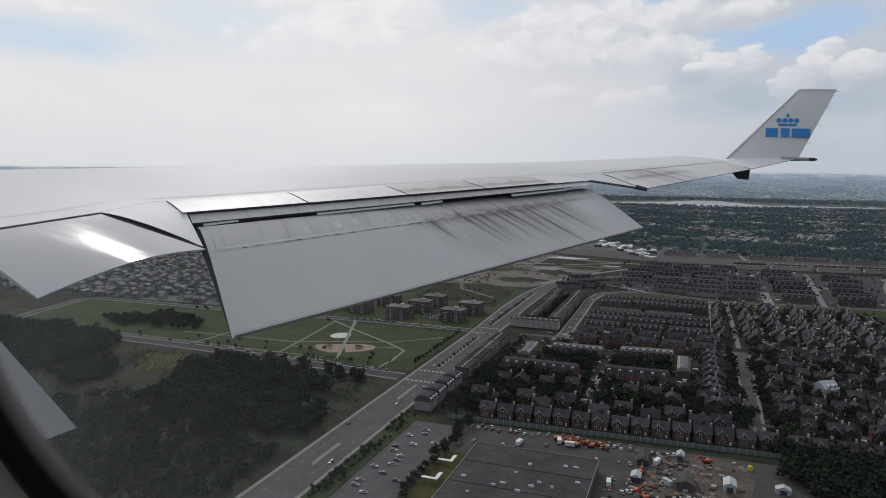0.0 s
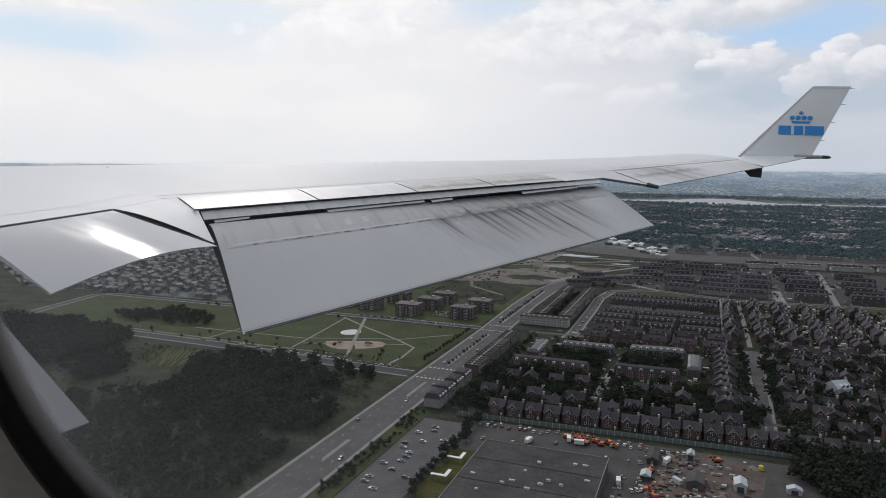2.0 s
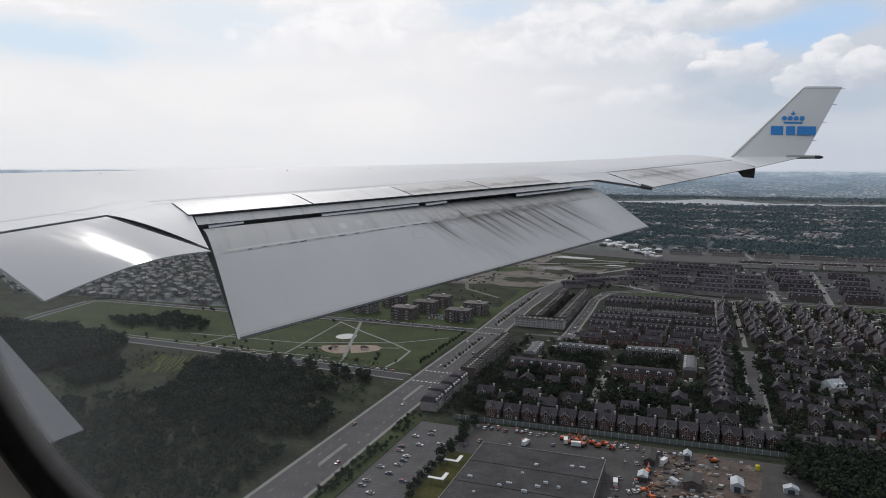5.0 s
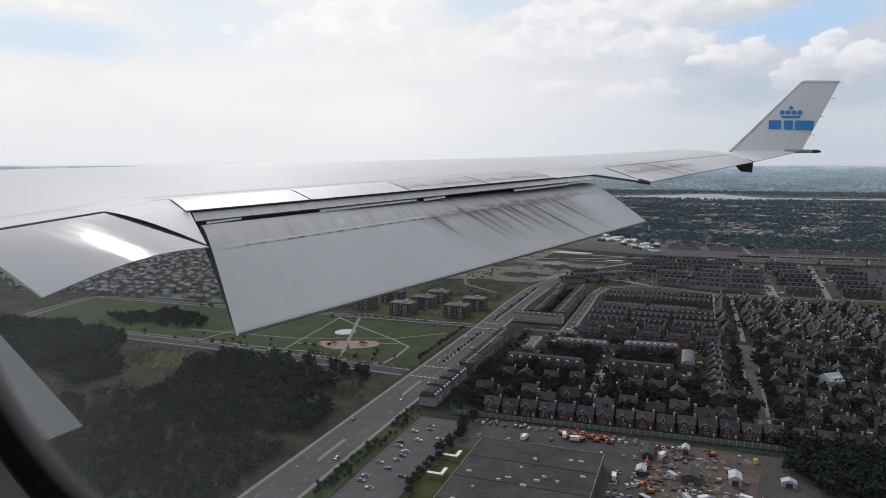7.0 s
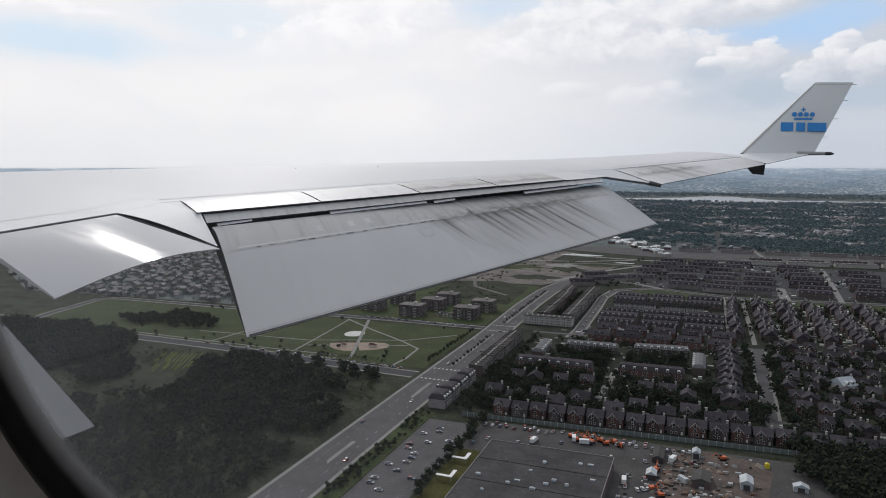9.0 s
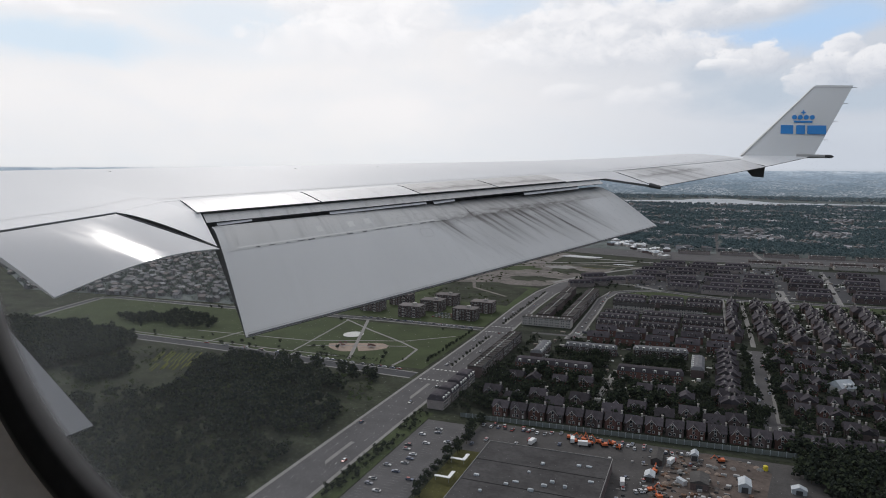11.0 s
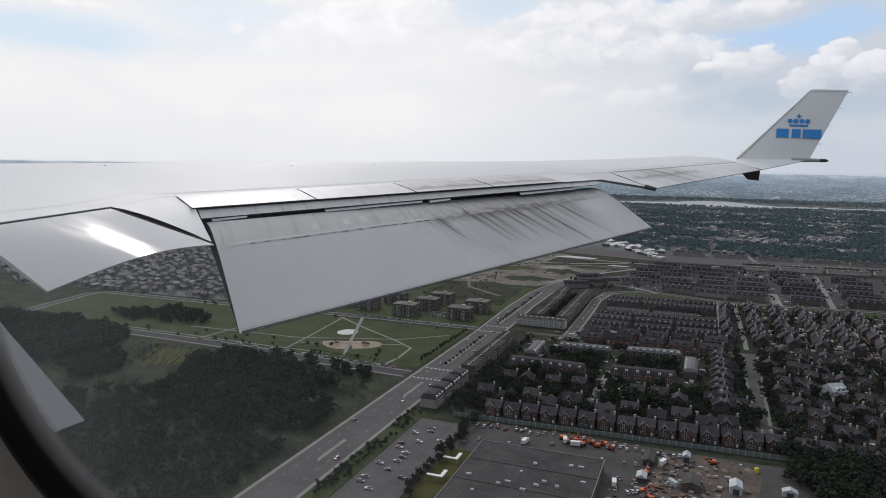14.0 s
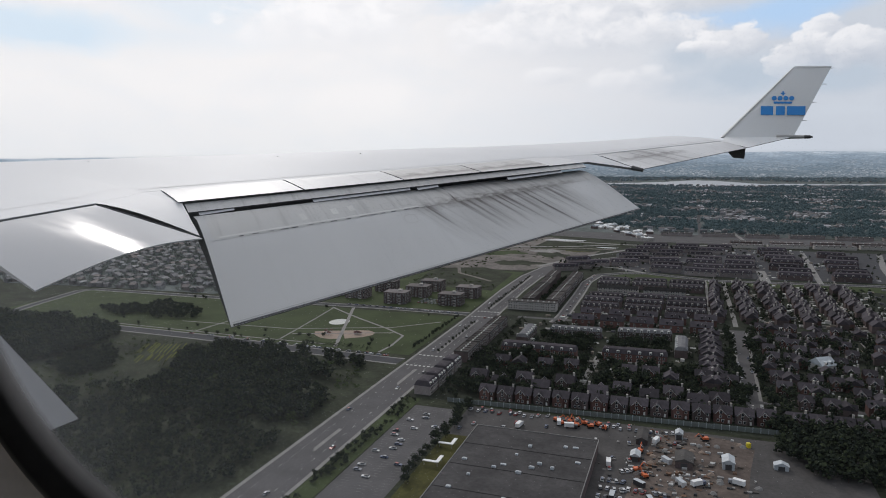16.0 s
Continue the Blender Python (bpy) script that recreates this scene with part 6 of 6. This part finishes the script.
g = Geo()
for i in range(40):
    for x in (-161, -149, -139):
        g.box(x - 2.4, x + 2.4, 285 + 2.9 * i, 285.12 + 2.9 * i, 0.04, 0.062)
tagged(part("bay_line", g, M["concrete"]), "faded white parking bay lines", "road marking", kind="stuff")


def container_kit():
    o = new("container")
    g = Geo()
    for k in range(12):
        g.box(-3.0 + 0.5 * k, -2.52 + 0.5 * k, -1.2 + 0.04 * (k % 2), 1.2 - 0.04 * (k % 2), -0.02, 2.55)
    part("side", g, M["car"], o)
    g = Geo()
    g.box(-3.05, 3.05, -1.25, 1.25, 2.56, 2.7)
    part("roof", g, M["steel"], o)
    return o


use(container_kit(), [(-30 + 6.5 * (i % 7) + rnd.uniform(-2, 2), 318 + 22 * (i // 7) + rnd.uniform(-6, 6), rnd.uniform(0, 180)) for i in range(0, 21, 3)],
    "steel shipping container in the works yard", "container", "containers")

g = Geo()
for k in range(300):
    x, y = rnd.gauss(0, 15), rnd.uniform(318, 410)
    w, d, h = rnd.uniform(0.3, 1.6), rnd.uniform(0.3, 1.1), rnd.uniform(0.15, 1.3)
    g.prism([(x - w, y - d), (x + w * rnd.uniform(0.5, 1.2), y - d), (x + w, y + d * rnd.uniform(0.4, 1.2)), (x - w * 0.8, y + d)], 0.05, h)
stuff("yard_clutter", g, [M["scrap"]], "planks, blocks and scrap strewn over the works yard", "clutter")

# ---- the park ----
for pts, w in (([(-341, 655), (-337, 645), (-289, 521), (-286, 512)], 3.2), ([(-364, 650), (-315, 614), (-268, 583), (-243, 563), (-240, 530), (-242, 508)], 2.4),
               ([(-480, 548), (-355, 554), (-304, 574), (-266, 587), (-227, 623)], 1.7), ([(-345, 538), (-323, 546), (-279, 562), (-256, 570)], 1.9),
               ([(-560, 520), (-370, 516), (-300, 517)], 1.8), ([(-362, 650), (-355, 596), (-349, 546), (-346, 515)], 1.9), ([(-470, 640), (-430, 600), (-440, 516)], 1.8)):
    road("park_path", pts, w, "concrete", 0.07, "pale concrete path across the lawn", False)
sheet("splash_pad", [(-325 + 10 * math.cos(t), 593 + 11.5 * math.sin(t)) for t in (2 * math.pi * i / 24 for i in range(24))], 0.12, M["line"], "round white splash pad", "pavement")
for cx, cy, rx, ry, bed in ((-311, 547, 12, 10, [(-329, 552), (-318, 558), (-307, 562), (-300, 549), (-295, 536), (-303, 532), (-313, 534), (-323, 541)]),
                            (-287, 556, 10, 10, [(-305, 563), (-293, 568), (-281, 571), (-273, 566), (-271, 557), (-277, 547), (-290, 538), (-297, 549)])):
    sheet("playground", bed[::-1], 0.10, M["sand"], "half-round sandy playground", "playground")
    for k in range(5):
        o = tagged(new("play_frame"), "red and grey climbing frame on sand", "play frame", "play frames")
        for a in (-1, 1):
            for b in (-1, 1):
                g = Geo()
                g.tube((a, b, 0), (a * 0.9, b * 0.9, 2.4), 0.09, 0.09, 5)
                part("post", g, M["steel"], o)
        g = Geo()
        g.gable(-1, 1, -1, 1, 2.4, 3.3, "x", 0.2)
        part("canopy", g, M["brick"], o)
        o.location = (cx + rnd.uniform(-0.7, 0.7) * rx, cy + rnd.uniform(-0.7, 0.7) * ry, 0.1)

# ---- trees in streets and gardens ----
for i in range(12):
    tree(-194, 524 + 9.5 * i, 4, rnd.uniform(0.5, 0.8), "small young tree on the boulevard's median", "median trees")
for i in range(14):
    tree(-217.5, 528 + 9 * i, 4, rnd.uniform(0.7, 1.0), "small street tree along the park's edge", "park edge trees")
for i in range(20):
    tree(-197.2, 690 + 10.5 * i, 4, rnd.uniform(0.6, 0.9), "small young tree on the boulevard's median", "median trees")
for i in range(40):
    tree(rnd.uniform(-560, -235), rnd.choice((512, 522, 536, 645)) + rnd.uniform(-3, 3), 4, rnd.uniform(0.5, 0.9), "small tree on the park lawn", "park trees")
for i in range(16):
    tree(-131 + rnd.uniform(-2, 2), 300 + 7.5 * i, 2, rnd.uniform(0.7, 1.1), "bushy tree beside the parking lot", "lot trees")
for i in range(90):
    x, y = rnd.uniform(-146, 44), rnd.choice((446, 447, 476, 486, 492, 516, 524, 530))
    tree(x, y + rnd.uniform(-4, 4), rnd.choice((0, 2, 2, 1)), rnd.uniform(0.7, 1.1))
for i in range(44):
    x, y = rnd.uniform(-108, -16), rnd.uniform(556, 602)
    if abs(x + 66) > 7:
        tree(x, y, rnd.choice((0, 2, 1)), rnd.uniform(0.7, 1.15), "dark green tree in the garden court", "court trees")
for i in range(26):
    tree(38 + rnd.uniform(-2, 2) if i % 2 else 54.5 + rnd.uniform(-2, 2), 455 + 8 * i, rnd.choice((0, 1)), rnd.uniform(0.8, 1.1), "full green tree beside the street", "street trees")
spots = [(rnd.uniform(58, 400), rnd.uniform(450, 660), rnd.uniform(4, 9)) for _ in range(240)]
spots += [(rnd.uniform(-100, 400), rnd.uniform(690, 930), rnd.uniform(3, 6)) for _ in range(170)]
spots += [(rnd.uniform(-110, 330), rnd.uniform(975, 1260), rnd.uniform(4, 7)) for _ in range(150)]
spots += [(rnd.uniform(-190, -110), rnd.uniform(950, 1090), rnd.uniform(4, 7)) for _ in range(24)]
spots += [(rnd.uniform(-146, 40), rnd.uniform(442, 534), rnd.uniform(4, 9)) for _ in range(300)]
spots += [(rnd.uniform(-130, 40), rnd.uniform(625, 648), rnd.uniform(3, 6)) for _ in range(40)]
spots += [(rnd.uniform(-122, -72), rnd.uniform(554, 604), rnd.uniform(4, 9)) for _ in range(60)]
spots += [(rnd.uniform(-60, -10), rnd.uniform(560, 606), rnd.uniform(4, 9)) for _ in range(50)]
spots += [(rnd.uniform(-100, 40), rnd.uniform(652, 700), rnd.uniform(2.5, 5)) for _ in range(70)]
spots += [(rnd.uniform(56, 220), rnd.uniform(440, 680), rnd.uniform(4, 10)) for _ in range(420)]
spots += [(-150 + rnd.uniform(-3, 3), rnd.uniform(470, 660), rnd.uniform(3, 6)) for _ in range(40)]
spots += [(-148 + rnd.uniform(-4, 4), rnd.uniform(720, 900), rnd.uniform(3, 7)) for _ in range(60)]
spots += [(rnd.uniform(30, 200), rnd.uniform(700, 905), rnd.uniform(3.5, 7)) for _ in range(260)]
spots += [(rnd.uniform(6, 38), rnd.uniform(495, 660), rnd.uniform(3, 7)) for _ in range(60)]
spots += [(rnd.uniform(-146, 44), rnd.uniform(441, 457), rnd.uniform(4, 8)) for _ in range(110)]
spots += [(rnd.gauss(-32, 9), rnd.gauss(492, 5), rnd.uniform(7, 11)) for _ in range(16)]
spots += [(rnd.uniform(-160, -118), rnd.uniform(424, 540), rnd.uniform(4, 8)) for _ in range(90)]
spots += [(rnd.uniform(-134, 60), 444 + rnd.uniform(-3, 3), rnd.uniform(3, 7)) for _ in range(60)]
g = Geo()
for k in range(900):
    x, y = (rnd.uniform(-145, 330), rnd.uniform(440, 690)) if k % 3 else (rnd.uniform(-100, 330), rnd.uniform(690, 930))
    if -172 < x < -150 or 38 < x < 54:
        continue
    w, d, h = rnd.uniform(0.6, 2.6), rnd.uniform(0.6, 2.2), rnd.choice((0.15, 0.15, 1.4, 2.2))
    g.box(x - w, x + w, y - d, y + d, 0.0, h)
for k in range(760):
    x, y = (rnd.uniform(-100, 240), rnd.uniform(972, 1260)) if k % 2 else (rnd.uniform(56, 205), rnd.uniform(700, 908))
    w, d, h = rnd.uniform(0.6, 3.0), rnd.uniform(0.6, 2.6), rnd.choice((0.15, 0.2, 1.6, 2.6))
    g.box(x - w, x + w, y - d, y + d, 0.0, h)
stuff("garden_furnishing", g, [M["speck"]], "patios, sheds and awnings scattered through gardens", "garden pieces")
wood("garden_greenery", spots, "trees and hedges between the houses", "leaf", 26)


# ---- distant suburbs ----
def suburb(name, outline, step, keep, label, mat="far_house", size=1.0, patches=(45.0, 9.0)):
    g = Geo()
    for x, y, h in scatter(outline, step, 4.5, 7.5, keep, *patches):
        a = rnd.choice((0, 1))
        w, d = (rnd.uniform(9, 15), rnd.uniform(8, 11)) if a else (rnd.uniform(8, 11), rnd.uniform(9, 15))
        w, d, h = w * size, d * size, h * size
        g.box(x - w / 2, x + w / 2, y - d / 2, y + d / 2, 0, h)
        g.gable(x - w / 2, x + w / 2, y - d / 2, y + d / 2, h + 0.3, h + rnd.uniform(1.8, 3.4), "x" if a else "y", 0.4)
    return stuff(name, g, [M[mat]], label, "houses")


# ground, houses and trees from here on have haze in their colours
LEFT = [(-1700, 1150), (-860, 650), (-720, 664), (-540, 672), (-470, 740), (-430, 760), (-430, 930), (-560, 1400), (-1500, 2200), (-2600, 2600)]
sheet("suburb_ground", LEFT, 0.03, M["far_ground"], "gardens and streets beyond the park, coloured pale for haze", "ground")
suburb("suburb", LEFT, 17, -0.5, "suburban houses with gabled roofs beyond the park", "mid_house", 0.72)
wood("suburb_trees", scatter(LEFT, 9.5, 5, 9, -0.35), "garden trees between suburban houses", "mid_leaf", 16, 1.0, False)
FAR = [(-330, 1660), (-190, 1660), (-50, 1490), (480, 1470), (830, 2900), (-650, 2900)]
sheet("far_garden_ground", [(-340, 1462), (480, 1452), (980, 3600), (-860, 3700)], 0.04, M["far_ground"], "gardens and streets of a far suburb, coloured pale for haze", "ground")
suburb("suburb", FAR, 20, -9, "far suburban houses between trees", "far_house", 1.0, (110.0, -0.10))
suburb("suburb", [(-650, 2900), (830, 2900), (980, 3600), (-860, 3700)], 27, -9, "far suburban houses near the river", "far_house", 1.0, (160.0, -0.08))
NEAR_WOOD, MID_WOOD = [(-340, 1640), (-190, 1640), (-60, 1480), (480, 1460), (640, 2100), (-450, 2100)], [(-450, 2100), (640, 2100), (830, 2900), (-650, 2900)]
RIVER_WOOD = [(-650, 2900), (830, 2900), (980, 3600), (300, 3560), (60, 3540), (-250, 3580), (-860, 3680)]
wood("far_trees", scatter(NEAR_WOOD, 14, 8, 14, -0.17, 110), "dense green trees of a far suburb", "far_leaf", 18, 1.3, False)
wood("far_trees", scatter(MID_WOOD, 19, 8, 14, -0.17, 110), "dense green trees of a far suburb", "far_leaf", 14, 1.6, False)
wood("far_trees", scatter(RIVER_WOOD, 25, 8, 14, -0.18, 160), "green trees towards the river, tinted bluish for haze", "blue_leaf", 12, 1.9, False)
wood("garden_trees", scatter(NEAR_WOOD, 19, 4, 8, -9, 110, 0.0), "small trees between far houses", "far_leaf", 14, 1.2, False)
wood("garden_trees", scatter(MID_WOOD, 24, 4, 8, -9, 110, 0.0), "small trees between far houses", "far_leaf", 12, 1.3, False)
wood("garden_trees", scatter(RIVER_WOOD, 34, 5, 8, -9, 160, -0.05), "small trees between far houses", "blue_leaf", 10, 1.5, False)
sheet("far_garden_ground", [(-1300, 3700), (1500, 3700), (1700, 4880), (-1500, 4880)], 0.05, M["far_ground"], "land beyond the river, coloured pale for haze", "ground")
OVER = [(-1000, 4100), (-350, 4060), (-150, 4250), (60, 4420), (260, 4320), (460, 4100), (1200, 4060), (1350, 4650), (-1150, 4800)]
suburb("suburb", OVER, 42, 0.1, "houses beyond the river, coloured pale for haze")
wood("far_trees", scatter(OVER, 32, 10, 18, -0.35), "trees beyond the river with haze in their colour", "haze_leaf", 9, 1.7, False)

sheet("industrial_ground", [(-90, 1325), (430, 1325), (440, 1440), (-330, 1470), (-330, 1400)], 0.03, M["old_asphalt"], "grey ground along the rail corridor", "ground")
use(terrace_kit(60, 16, 6, 6.6, "grey_brick", "flat_roof", 10, False, near=False), [(-20 + 78 * i, 1432 + 6 * (i % 2), 0) for i in range(6)],
    "low pale industrial building with a flat roof", "industrial building", "industrial buildings")
# white tents and halls beside the road
for i in range(30):
    o = tagged(new("hall"), ("white hall with a rounded tarpaulin roof", "white peaked tent beside the road", "low white flat-roofed hall")[i % 3], "hall", "white halls")
    w, d, h = rnd.uniform(7, 15), rnd.uniform(8, 20), rnd.uniform(3, 6)
    g = Geo()
    g.box(-w / 2, w / 2, -d / 2, d / 2, 0, h)
    part("wall", g, M["stone" if i % 4 else "brown"], o)
    g = Geo()
    if i % 3 == 0:
        rows = [[(w / 2 * math.cos(t), y, h + 0.02 + w * 0.3 * math.sin(t)) for t in (math.pi * k / 8 for k in range(9))] for y in (-d / 2, d / 2)]
        g.grid(rows)
        g.face(rows[0]), g.face(rows[1][::-1])
    elif i % 3 == 1:
        g.gable(-w / 2, w / 2, -d / 2, d / 2, h + 0.3, h + 4.5, "y", 0.3, hip=d * 0.35)
    else:
        g.box(-w / 2 - 0.2, w / 2 + 0.2, -d / 2 - 0.2, d / 2 + 0.2, h + 0.01, h + 0.5)
        g.box(-w / 5, w / 6, -d / 5, d / 8, h + 0.5, h + 1.6)
    part("roof", g, M["tent" if i % 5 else "steel"], o)
    hx = -196 + 4.3 * i + rnd.uniform(-5, 5)
    o.location = (hx, 1590 - 1.55 * (hx + 190) + rnd.uniform(-62, 62), 0.02)
    o.rotation_euler = (0, 0, rnd.uniform(0, 3.1))
